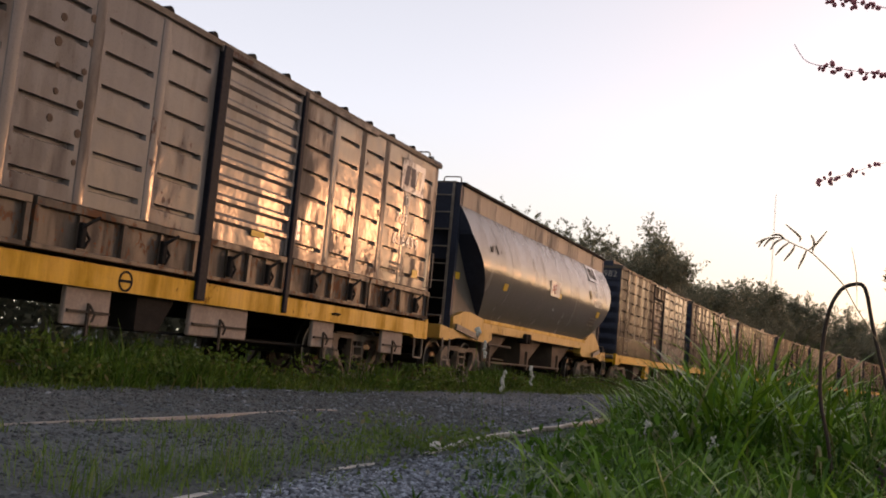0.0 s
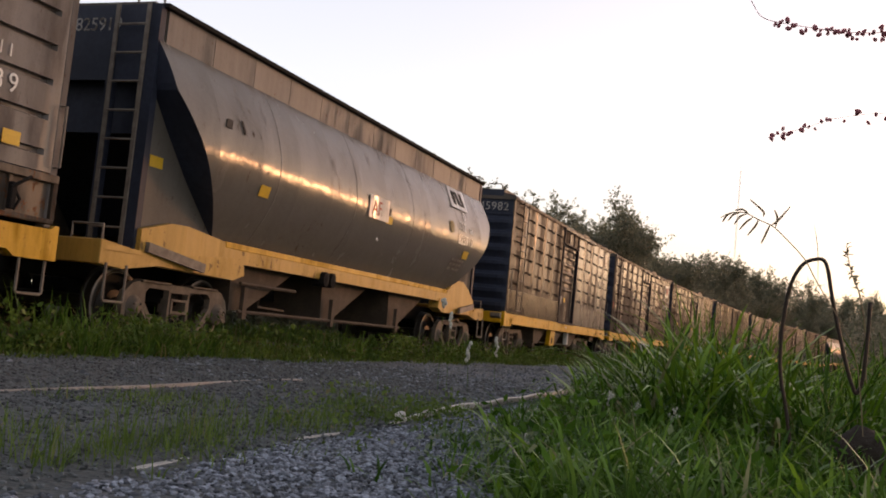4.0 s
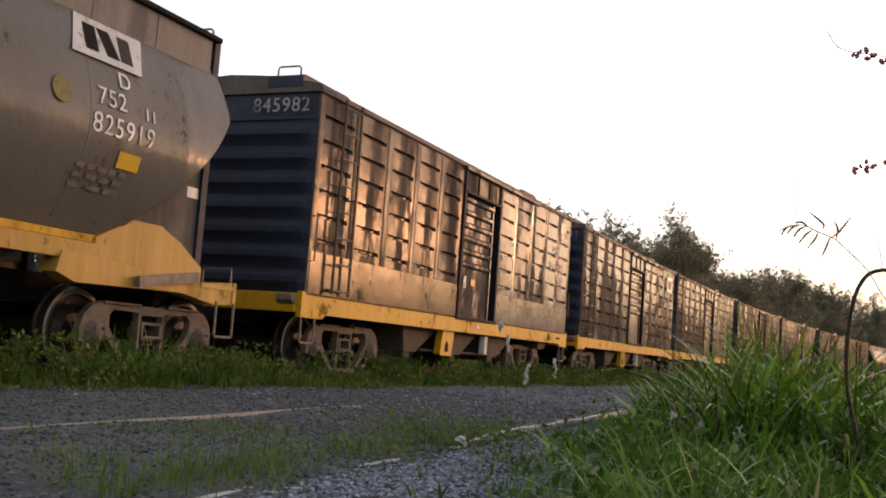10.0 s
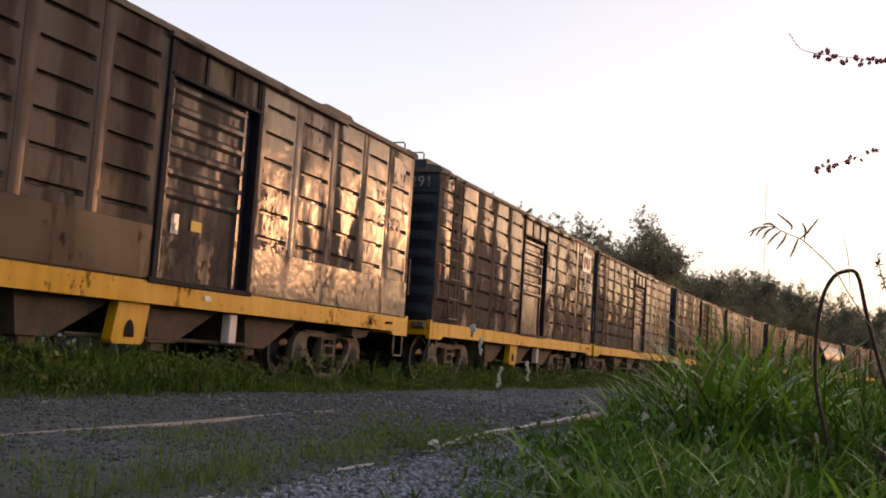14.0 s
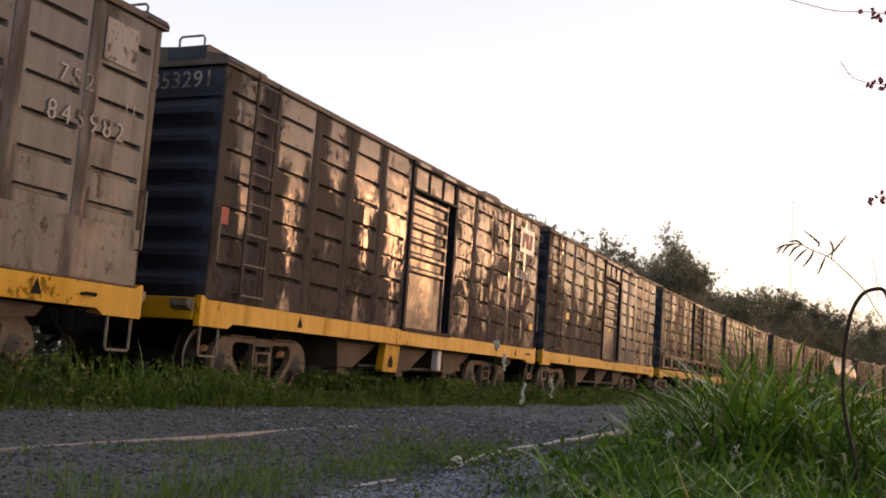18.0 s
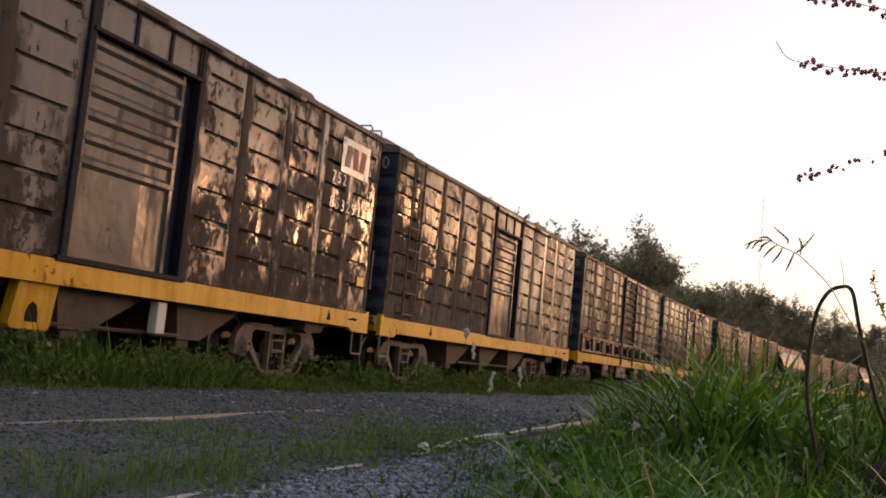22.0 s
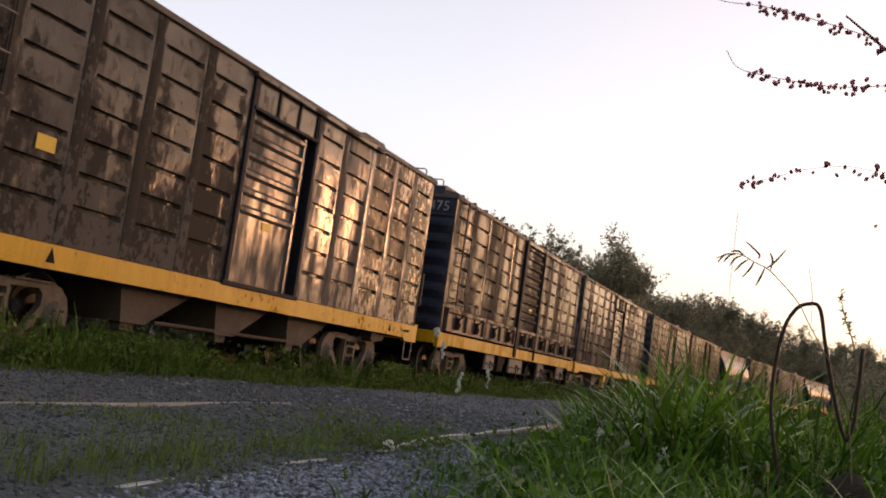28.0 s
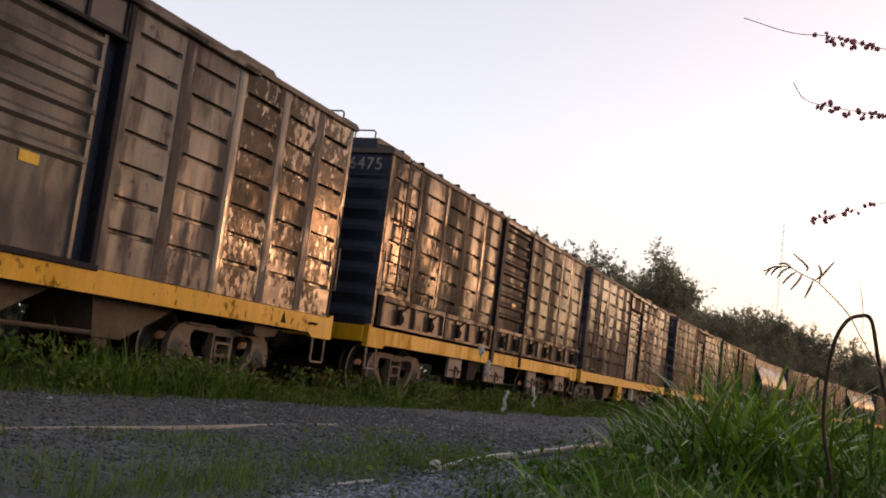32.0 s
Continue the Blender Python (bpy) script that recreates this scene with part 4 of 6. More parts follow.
def hopper_wagon(number, label):
    half = 5.84
    grey = M["grey"]
    wagon = tagged(new("hopper_wagon"), label, "freight wagon", "wagons of the train")
    for s in (1, -1):
        m = Matrix.Diagonal((s, 1, 1, 1))
        piece("side_sheet", cached("hopper_side", hopper_side(half), grey, True), wagon, m, "bulging grey side sheet")
        for e in (-1, 1):
            piece("bulge_end", cached(("bulge_end", e), hopper_side_end(half, e), M["navy"]), wagon, m, "dark closing sheet of the bulge")
            bm = bmesh.new()
            prism(bm, [(e * half, 1.2), (e * half, 3.5), (e * (half - 0.12), 3.48), (e * (half - 1.9), 1.5), (e * (half - 1.9), 1.2)], s * 1.25 - 0.02, s * 1.25 + 0.02)
            part("corner_plate", bm, M["dull_grey"], wagon, "flat grey corner plate")
            bm = bmesh.new()
            beam(bm, (s * 1.23, e * half, 0.95), (s * 1.23, e * half, 3.86), 0.16, 0.10, (1, 0, 0))
            part("corner_post", bm, M["navy"], wagon, "dark corner post")
        cw = (2 * half - 0.2) / 12
        for k in range(12):
            piece("coaming_panel", cached("coaming_panel", lambda q: box(q, -0.06, 0.06, 0, cw - 0.012, 3.44, 3.82), M["coam"]), wagon, pose(s * 1.25, -half + 0.1 + k * cw, 0), "rust-streaked top coaming panel")
        bm = bmesh.new()
        box(bm, min(s * 1.14, s * 1.37), max(s * 1.14, s * 1.37), -half, half, 3.82, 3.88, 0.01)
        part("top_flange", bm, M["dark"], wagon)
        # side sill with raised ends
        bm = bmesh.new()
        o = [(-half, 1.02), (-half, 1.31), (-half + 0.55, 1.44), (-half + 0.85, 1.45), (-half + 1.45, 1.39), (-half + 1.7, 1.36), (half - 1.7, 1.36), (half - 1.2, 1.60), (half - 0.75, 1.60), (half - 0.4, 1.46), (half, 1.23), (half, 1.02)]
        lower = [(half - 0.9, 1.02), (half - 1.1, 1.12), (-half + 1.1, 1.12), (-half + 0.9, 1.02)]
        prism(bm, o + lower, min(s * 1.28, s * 1.37), max(s * 1.28, s * 1.37))
        part("side_sill", bm, M["yellow_tan"], wagon, "faded yellow side sill")
        bm = bmesh.new()
        box(bm, min(s * 1.32, s * 1.376), max(s * 1.32, s * 1.376), -half + 1.7, half - 1.7, 1.295, 1.372, 0.006)
        part("sill_stripe", bm, M["yellow"], wagon, "bright yellow stripe along the sill's top")
        for e in (-1, 1):
            bm = bmesh.new()
            prism(bm, [(e * 6.48, 0.86), (e * 6.48, 1.12), (e * 5.75, 1.05), (e * 4.0, 1.18), (e * 3.7, 1.18), (e * 3.65, 0.98), (e * 3.9, 0.90), (e * 5.5, 0.93), (e * 6.1, 0.84)], min(s * 1.18, s * 1.385), max(s * 1.18, s * 1.385))
            part("platform_sill", bm, M["yellow_tan"], wagon, "faded yellow platform sill")
            bm = bmesh.new()
            beam(bm, (s * 1.40, e * 5.75, 1.12), (s * 1.46, e * 4.7, 0.98), 0.05, 0.11)
            part("footboard", bm, M["handle"], wagon, "bent grey footboard")
    # welded joints of the bulging sheets
    for y in (-3.55, -1.18, 1.18, 3.55):
        bm = bmesh.new()
        rows = []
        for i in range(25):
            z = 1.40 + 2.06 * i / 24
            if abs(y) < half - hopper_cut(z):
                rows.append([bm.verts.new((bulge(z) + d, y + w, z)) for w, d in ((-0.018, 0.0), (-0.006, 0.004), (0.006, 0.004), (0.018, 0.0))])
        for u, v in zip(rows, rows[1:]):
            for k in range(3):
                bm.faces.new((u[k], u[k + 1], v[k + 1], v[k]))
        part("weld_seam", bm, grey, wagon, "raised weld between two side sheets", smooth=True)
    bm = bmesh.new()
    prism(bm, [(-half, 3.82), (-half, 3.9), (half, 3.9), (half, 3.82)], -1.18, 1.18)
    part("roof", bm, M["roof"], wagon)
    for k in range(5):
        bm = bmesh.new()
        box(bm, -0.35, 0.35, -4.9 + k * 2.2, -3.9 + k * 2.2, 3.9, 3.98, 0.03)
        part("roof_hatch", bm, M["roof"], wagon)
    # slanted hopper ends, open end frames, platforms
    for e in (-1, 1):
        bm = bmesh.new()
        quad(bm, (-1.23, e * half, 3.5), (1.23, e * half, 3.5), (1.23, e * (half - 1.9), 1.35), (-1.23, e * (half - 1.9), 1.35))
        box(bm, -1.23, 1.23, e * half - 0.03, e * half + 0.03, 2.98, 3.86)
        box(bm, -1.23, 1.23, e * (half - 0.16) - 0.02, e * (half - 0.16) + 0.02, 2.40, 3.0)
        part("slope_sheet", bm, M["navy"], wagon, "dark navy slope sheet and end frame")
        for x in (-0.7, 0.7):
            bm = bmesh.new()
            beam(bm, (x, e * half, 1.05), (x, e * half, 3.5), 0.1, 0.08)
            part("end_stanchion", bm, M["navy"], wagon)
        bm = bmesh.new()
        box(bm, -1.4, 1.4, min(e * half, e * 6.48), max(e * half, e * 6.48), 1.02, 1.07)
        box(bm, -1.4, 1.4, e * 6.48 - 0.04, e * 6.48 + 0.04, 0.86, 1.12, 0.01)
        part("end_platform", bm, M["yellow_tan"], wagon)
        bm = bmesh.new()
        tube(bm, [(0.95, e * 6.45, 1.1), (0.95, e * 6.45, 1.28), (1.35, e * 6.45, 1.28), (1.35, e * 6.45, 1.1)], 0.016, 6)
        part("platform_handrail", bm, M["handle"], wagon)
        piece("roof_handrail", cached("roof_handrail", roof_loop, M["handle"]), wagon, pose(0.9, e * (half - 0.05), 3.86))
    lad_x = 0.76
    bm = bmesh.new()
    for x in (lad_x, lad_x + 0.42):
        beam(bm, (x, -half - 0.1, 1.1), (x, -half - 0.1, 3.85), 0.05, 0.02)
    lad = part("ladder", bm, M["handle"], wagon, "grey steel end ladder")
    rung = cached("hopper_rung", lambda q: tube(q, [(lad_x, 0, 0), (lad_x + 0.42, 0, 0)], 0.014, 6), M["handle"])
    for k in range(8):
        piece("rung", rung, lad, pose(0, -half - 0.1, 1.3 + k * 0.33))
    bm = bmesh.new()
    box(bm, -0.3, 0.3, -6.4, 6.4, 0.72, 1.02)
    part("underframe", bm, M["dark"], wagon)
    for y in (-3.6, -0.95, 1.7):
        bm = bmesh.new()
        prism(bm, [(y, 1.2), (y + 1.85, 1.2), (y + 0.42, 0.52), (y + 0.05, 0.52)], -1.05, 1.14)
        part("discharge_hopper", bm, M["tan"], wagon, "dusty tapered discharge hopper")
    bm = bmesh.new()
    tube(bm, [(1.25, -3.5, 0.51), (1.25, 2.05, 0.51)], 0.026, 6)
    tube(bm, [(1.25, -3.5, 0.88), (1.25, -2.0, 0.88)], 0.026, 6)
    tube(bm, [(1.1, -2.75, 0.86), (1.1, -2.75, 0.6), (1.1, -2.0, 0.58)], 0.018, 6)
    for y in (-3.37, -0.74, 1.88):
        box(bm, 1.22, 1.28, y - 0.05, y + 0.05, 0.42, 0.84)
    part("gate_rod", bm, M["tan"], wagon)
    bm = bmesh.new()
    for y in (-1.42, -1.18):
        lathe = [(1.24, 0.001), (1.24, 0.09), (1.45, 0.09), (1.47, 0.001)]
        rings = [[bm.verts.new((x, y + r * math.cos(k * math.tau / 10), 1.12 + r * 1.3 * math.sin(k * math.tau / 10))) for k in range(10)] for x, r in lathe]
        for u, v in zip(rings, rings[1:]):
            for k in range(10):
                bm.faces.new((u[k], v[k], v[(k + 1) % 10], u[(k + 1) % 10]))
    part("vent_cap", bm, M["dark"], wagon)
    add_running_gear(wagon, 12.94, 4.65, 5.38)
    return wagon


def on_bulge(name, bm, material, wagon, y, z, label=""):
    """Lay a flat marking (drawn in x = 0, about the origin) on the bulging side at y, z."""
    d = (bulge(z + 0.1) - bulge(z - 0.1)) / 0.2
    m = Matrix.Translation((bulge(z) + 0.012, y, z)) @ Matrix.Rotation(math.atan(d), 4, "Y")
    return part(name, bm, material, wagon, label, m)


def patch(w, h, slant=0.0):
    bm = bmesh.new()
    prism(bm, [(-w / 2 + slant, -h / 2), (w / 2 + slant, -h / 2), (w / 2 - slant, h / 2), (-w / 2 - slant, h / 2)], -0.002, 0.003)
    return bm


def disc(r, n=14, hole=0.0):
    bm = bmesh.new()
    ring = lambda q, x: [bm.verts.new((x, q * math.cos(k * math.tau / n), q * math.sin(k * math.tau / n))) for k in range(n)]
    if not hole:
        prism(bm, [(r * math.cos(k * math.tau / n), r * math.sin(k * math.tau / n)) for k in range(n)], -0.002, 0.003)
        return bm
    rings = [ring(r, -0.002), ring(r, 0.003), ring(hole, 0.003), ring(hole, -0.002)]
    for u, v in zip(rings, rings[1:]):
        for k in range(n):
            bm.faces.new((u[k], v[k], v[(k + 1) % n], u[(k + 1) % n]))
    return bm

# ---------------------------------------------------------------- the train
TRACK_X = -8.45


def bend(y):
    """The track curves gently to the right both before and after a straight stretch."""
    return 0.00125 * max(0.0, y - 30.0) ** 2 + 0.00036 * max(0.0, 20.0 - y) ** 2


def on_track(y):
    slope = 0.0025 * max(0.0, y - 30.0) - 0.00072 * max(0.0, 20.0 - y)
    return pose(TRACK_X + bend(y), y, 0, 0, 0, -math.degrees(math.atan(slope)))


TRAIN = []        # (wagon, place of its middle along the train)
w1 = boxcar_flap_sides(M["beige"], "656439", M["yellow"], "pale beige boxcar with flaps along its foot and rusty stains")
TRAIN.append((w1, 14.53))
w2 = hopper_wagon("825919", "grey bulging grain hopper wagon on a faded yellow frame")
TRAIN.append((w2, 27.95))
w3 = boxcar_plain_sides(M["beige_w3"], 6, "845982", M["yellow"], "streaked beige boxcar with flat plates along the foot of its side", M["door_dull"], True, rear=M["beige_clean"], odd=M["grimy"])
TRAIN.append((w3, 41.87))
w4 = boxcar_plain_sides(M["grimy"], 7, "853291", M["yellow"], "grimy beige boxcar with peeling paint and a closed ribbed door", M["door"], rear=M["grimy_clean"])
TRAIN.append((w4, 54.93))
w5 = boxcar_plain_sides(M["brown_flaked"], 7, "853260", M["yellow"], "brown-stained boxcar with peeling paint and a yellow reflector", bracket=False, rear=M["beige_clean"], last=M["mottled"])
TRAIN.append((w5, 67.48))
w6 = boxcar_flap_sides(M["grimy_b"], "656475", M["yellow"], "brown-stained boxcar with flaps along its foot")
TRAIN.append((w6, 80.84))
# the rest of the train: copies, some of them shorter types (source, middle, length ratio)
for src, y, ratio in ((w4, 93.3, 1), (w3, 105.9, 0.86), (w6, 116.5, 0.80), (w2, 127.1, 0.81), (w5, 139.0, 0.97), (w4, 151.6, 1), (w2, 164.6, 1), (w3, 178.0, 1), (w5, 190.9, 1), (w4, 203.7, 1)):
    c = copy_thing(src, pose(0, 0, 0))
    c.scale.y = ratio
    for o in c.children_recursive:
        if o.name.startswith("wheelset"):
            WHEELS.append((o, o.location.y))
    TRAIN.append((c, y + 0.34))
for w, y in TRAIN:
    w.matrix_basis = on_track(y - 4.44) @ Matrix.Diagonal((*w.scale, 1))

# ---------------------------------------------------------------- markings on the wagons


def logo_plate(wagon, y, z, on_side=True, paints=("navy", "grey", "red")):
    """A white slanted plate with three plain shapes."""
    mats = [M[p] for p in paints]
    if on_side:
        p = part("logo_plate", patch(0.92, 0.52, 0.0), M["white_plate"], wagon, "white painted plate with plain coloured shapes", pose(HALF + 0.012, y, z))
        ref = pose(0.004, 0, 0)
    else:
        p = on_bulge("logo_plate", patch(0.95, 0.5, -0.10), M["white_plate"], wagon, y, z, "white slanted plate with plain coloured shapes")
        ref = pose(0.004, 0, 0)
    for k, m in enumerate(mats):
        part("logo_shape", patch(0.17, 0.32, -0.03 if k != 1 else 0.02), m, p, "", ref @ pose(0, -0.25 + 0.24 * k, 0))


def side_marks(wagon, y0, texts, paint="white"):
    """Stencilled figures on a flat side: rows of (text, size, y, z)."""
    for body, size, y, z in texts:
        lettering("stencil", body, size, M[paint], wagon, HALF + 0.016, y0 + y, z, "side", "white stencilled figures", 1.4)


def small_print(wagon, x, y, z, seed, rows=3):
    bm = bmesh.new()
    marks_bars(bm, 0.5, 0.045, rows, 5, seed)
    tagged(part("small_print", bm, M["handle"], wagon, "rows of small worn lettering as bars", pose(x, y, z)), kind="stuff")


def sticker(wagon, y, z, w=0.22, h=0.13, out=0.014):
    part("reflector_patch", patch(w, h), M["sticker"], wagon, "yellow reflector patch", pose(HALF + out, y, z))


Y = -6.1
logo_plate(w1, Y + 11.1, 3.43, True, ("navy", "navy", "grey"))
side_marks(w1, Y, (("D", 0.24, 10.85, 2.93), ("762", 0.24, 10.55, 2.62), ("11", 0.17, 11.2, 2.58), ("656439", 0.25, 10.5, 2.27)))
small_print(w1, HALF + 0.008, Y + 10.5, 1.98, 3)
sticker(w1, Y + 11.5, 1.87)
sticker(w1, Y + 6.6, 1.82, 0.3, 0.07)
part("notice", patch(0.1, 0.27), M["white_plate"], w1, "small white notice", pose(HALF + 0.006, Y + 7.56, 2.02))

on_bulge("reflector_patch", patch(0.24, 0.15), M["sticker"], w2, -3.85, 2.07, "yellow reflector patch")
on_bulge("reflector_patch", patch(0.3, 0.16), M["sticker"], w2, 4.13, 2.09, "yellow reflector patch")
on_bulge("faded_disc", disc(0.125, 14), M["faded"], w2, 3.17, 2.56, "faded yellow round patch")
af = on_bulge("code_plate", patch(0.78, 0.36), M["white_plate"], w2, -0.345, 2.38, "white code plate")
lettering("stencil", "AF", 0.33, M["red"], af, 0.006, -0.28, -0.12, "side")
on_bulge("reflector_patch", patch(0.24, 0.12), M["sticker"], w2, 0.12, 2.25, "yellow reflector patch")
on_bulge("worn_mark", patch(0.09, 0.12), M["ladder"], w2, 0.09, 2.39, "dark worn mark")
lettering("stencil", "7", 0.34, M["white"], w2, bulge(1.93) + 0.02, -0.17, 1.88, "side", "white stencilled figure", 1.0, math.atan((bulge(1.83) - bulge(2.03)) / 0.2))
on_bulge("worn_mark", patch(0.13, 0.12, -0.03), M["ladder"], w2, -4.80, 2.74, "dark worn mark")
on_bulge("worn_mark", patch(0.05, 0.17, 0.02), M["ladder"], w2, -4.47, 2.76, "dark worn mark")
logo_plate(w2, 3.92, 3.20, False, ("dark", "dark", "ladder"))
for body, size, y, z in (("D", 0.24, 3.93, 2.78), ("752", 0.25, 3.62, 2.55), ("11", 0.18, 4.27, 2.54), ("825919", 0.27, 3.56, 2.28)):
    d = (bulge(z + 0.2) - bulge(z)) / 0.2
    lettering("stencil", body, size, M["white"], w2, bulge(z) + 0.016, y, z, "side", "white stencilled figures", 1.1, math.atan(d))
for k in range(3):
    bm = bmesh.new()
    marks_bars(bm, 0.7, 0.05, 1, 5 - k, 11 + k)
    z = 1.98 - k * 0.09
    d = (bulge(z + 0.05) - bulge(z - 0.05)) / 0.1
    part("small_print", bm, M["handle"], w2, "row of small worn lettering as bars", Matrix.Translation((bulge(z) + 0.012, 3.50, z)) @ Matrix.Rotation(math.atan(d), 4, "Y"))
lettering("end_number", "825919", 0.22, M["worn_white"], w2, 0.12, -5.84 - 0.036, 3.56, "end", "stencilled wagon number")
part("reflector_patch", patch(0.24, 0.13), M["sticker"], w2, "yellow reflector patch", pose(1.275, -5.61, 2.1))
part("reflector_patch", patch(0.2, 0.12), M["white_plate"], w2, "pale reflector patch", pose(1.275, 5.68, 2.06))

Y = -5.975
side_marks(w3, Y, (("752", 0.24, 10.55, 2.9), ("11", 0.15, 11.45, 2.83), ("845982", 0.26, 10.45, 2.52)), "worn_white")
part("faded_plate", patch(0.46, 0.42), M["worn_white"], w3, "faded white plate", pose(HALF + 0.01, Y + 11.33, 3.48))
part("notice", patch(0.13, 0.22), M["white_plate"], w3, "small white notice", pose(HALF - 0.03, Y + 5.55, 1.78))
part("notice", patch(0.2, 0.12), M["sticker"], w3, "small yellow notice", pose(HALF - 0.03, Y + 5.95, 1.80))
part("lozenge", patch(0.12, 0.06, 0.02), M["white"], w3, "", pose(HALF + 0.035, Y + 6.2, 1.0))
logo_plate(w4, Y + 11.05, 3.37, True, ("coam", "red", "red"))
side_marks(w4, Y, (("752", 0.24, 10.35, 2.92), ("11", 0.15, 11.5, 2.83), ("853291", 0.25, 10.35, 2.54)))
sticker(w4, Y + 11.6, 1.58)
part("notice", patch(0.14, 0.2), M["red"], w4, "faded red notice", pose(HALF + 0.01, Y + 0.25, 2.1))
sticker(w5, Y + 1.75, 2.03, 0.26, 0.15)
sticker(w5, Y + 6.08, 1.97, 0.24, 0.1, -0.036)
sticker(w6, -6.1 + 6.6, 2.15, 0.24, 0.12)

# marks on the sills, rust spots under old bolts


def triangle(w, h):
    bm = bmesh.new()
    prism(bm, [(-w / 2, 0), (w / 2, 0), (0, h)], -0.002, 0.003)
    return bm


part("sill_roundel", disc(0.11, 18, 0.085), M["dark"], w1, "black ring mark", pose(HALF + 0.026, -1.85, 0.985))
part("roundel_bar", patch(0.17, 0.03), M["dark"], w1, "", pose(HALF + 0.026, -1.85, 0.985))
for w, y in ((w3, 4.6), (w4, 4.7), (w5, 4.7), (w4, -3.9), (w5, -3.9)):
    part("sill_mark", triangle(0.13, 0.15), M["dark"], w, "black triangle mark", pose(HALF + 0.026, y, 0.93))
for w, y in ((w3, 5.25), (w4, 5.45), (w5, 5.45), (w1, 2.7)):
    bm = bmesh.new()
    tube(bm, [(0.0, -0.09, 0.0), (0.05, -0.06, 0.01), (0.05, 0.06, 0.01), (0.0, 0.09, 0.0)], 0.016, 6)
    part("sill_hook", bm, M["dark"], w, "dark lashing hook", pose(HALF + 0.022, y, 0.985))
rs = random.Random(9)
for y, zs in ((-3.13, (2.36, 2.62, 2.86, 3.08, 3.32)), (-2.76, (2.02, 2.3, 2.58, 2.9, 3.2, 3.44))):
    for z in zs:
        part("rust_spot", disc(rs.uniform(0.03, 0.05), 9), M["rusty"], w1, "brown rust spot", pose(HALF + 0.002, y + rs.uniform(-0.03, 0.03), z))

# ---------------------------------------------------------------- ground and tracks


def sweep(bm, path, profile, closed=True):
    """Draw a profile of (across, up) along a path of (x, y, z)."""
    rings = []
    for i, p in enumerate(path):
        a, b = Vector(path[max(0, i - 1)]), Vector(path[min(len(path) - 1, i + 1)])
        d = (b - a).normalized()
        r = Vector((d.y, -d.x, 0))
        rings.append([bm.verts.new(Vector(p) + r * u + Vector((0, 0, v))) for u, v in profile])
    k = len(profile)
    for u, v in zip(rings, rings[1:]):
        for i in range(k if closed else k - 1):
            bm.faces.new((u[i], u[(i + 1) % k], v[(i + 1) % k], v[i]))


RAIL = [(-0.065, -0.14), (0.065, -0.14), (0.065, -0.125), (0.012, -0.11), (0.012, -0.04), (0.036, -0.03), (0.036, -0.004), (0.028, 0.0), (-0.028, 0.0), (-0.036, -0.004), (-0.036, -0.03), (-0.012, -0.04), (-0.012, -0.11), (-0.065, -0.125)]
main_track = tagged(new("main_track"), "rusty broad-gauge track overgrown with grass", "railway track", kind="structure")
for s in (-0.80, 0.80):
    bm = bmesh.new()
    sweep(bm, [(TRACK_X + bend(y) + s, y, 0.02) for y in range(-40, 190, 4)], RAIL)
    part("rail", bm, M["rusty"], main_track)
sleeper_me = cached("sleeper", lambda b: box(b, -1.35, 1.35, -0.12, 0.12, -0.2, -0.115, 0.015), M["sleeper"])
for k in range(150):
    piece("sleeper", sleeper_me, main_track, on_track(-10 + k * 0.62))
siding = tagged(new("siding_track"), "disused siding whose worn rails lie in the gravel", "railway track", kind="structure")


def ground_z(x, y):
    d = math.hypot(x, y)
    if d > 40:
        return -0.02
    n = noise.noise(Vector((x * 0.9, y * 0.9, 3.1))) * 0.018 + noise.noise(Vector((x * 3.1, y * 3.1, 7.7))) * 0.010
    return n - 0.01


def siding_x(y, s):
    return -2.69 - 0.060 * y + s * 0.88


for s in (-1, 1):
    bm = bmesh.new()
    # the far rail sinks under the gravel 7 m out, the near one is all but buried closer than 5 m
    line = []
    level = lambda x, y: sum(ground_z(x, y + 0.25 * k) for k in range(-8, 9)) / 17
    for y in np.arange(-12, 44, 0.25):
        x = siding_x(y, s)
        if s < 0:
            up = 0.011 + 0.003 * math.sin(y * 3.3) + 0.006 * max(0.0, min(1.0, (y - 6.2) / 0.6)) - 0.08 * max(0.0, min(1.0, (y - 7.4) / 1.0))
        else:
            up = -0.003 + 0.005 * math.sin(y * 5.1) + 0.049 * max(0.0, min(1.0, (y - 5.2) / 0.5)) - 0.04 * max(0.0, min(1.0, (2.9 - y) / 1.2))
        line.append((x, y, level(x, y) + up))
    sweep(bm, line, [(u * 0.45, v) for u, v in RAIL])
    part("rail", bm, M["rail"] if s < 0 else M["bright_rail"], siding, "worn bright rail head in gravel")

# the ground: one sheet to the horizon, finer near the camera
m_ground, nt, bsdf = mat_base("gravel_and_soil")
vec = coords(nt, vary=0.0)
big = noise_tex(nt, vec, 0.35, 5)
mid = noise_tex(nt, vec, 3.0, 6, 0.65)
vor = node(nt, "ShaderNodeTexVoronoi", Scale=38.0)
nt.links.new(vec, vor.inputs["Vector"])
stone = mix(nt, ramp(nt, vor.outputs["Color"], 0.1, 0.9), (0.054, 0.059, 0.061), (0.16, 0.176, 0.186))
soil = mix(nt, ramp(nt, mid, 0.3, 0.7), (0.046, 0.05, 0.049), (0.09, 0.098, 0.097))
col = mix(nt, ramp(nt, big, 0.35, 0.6), stone, soil)
col = mix(nt, ramp(nt, mid, 0.62, 0.78), col, (0.045, 0.055, 0.022))
nt.links.new(col, bsdf.inputs["Base Color"])
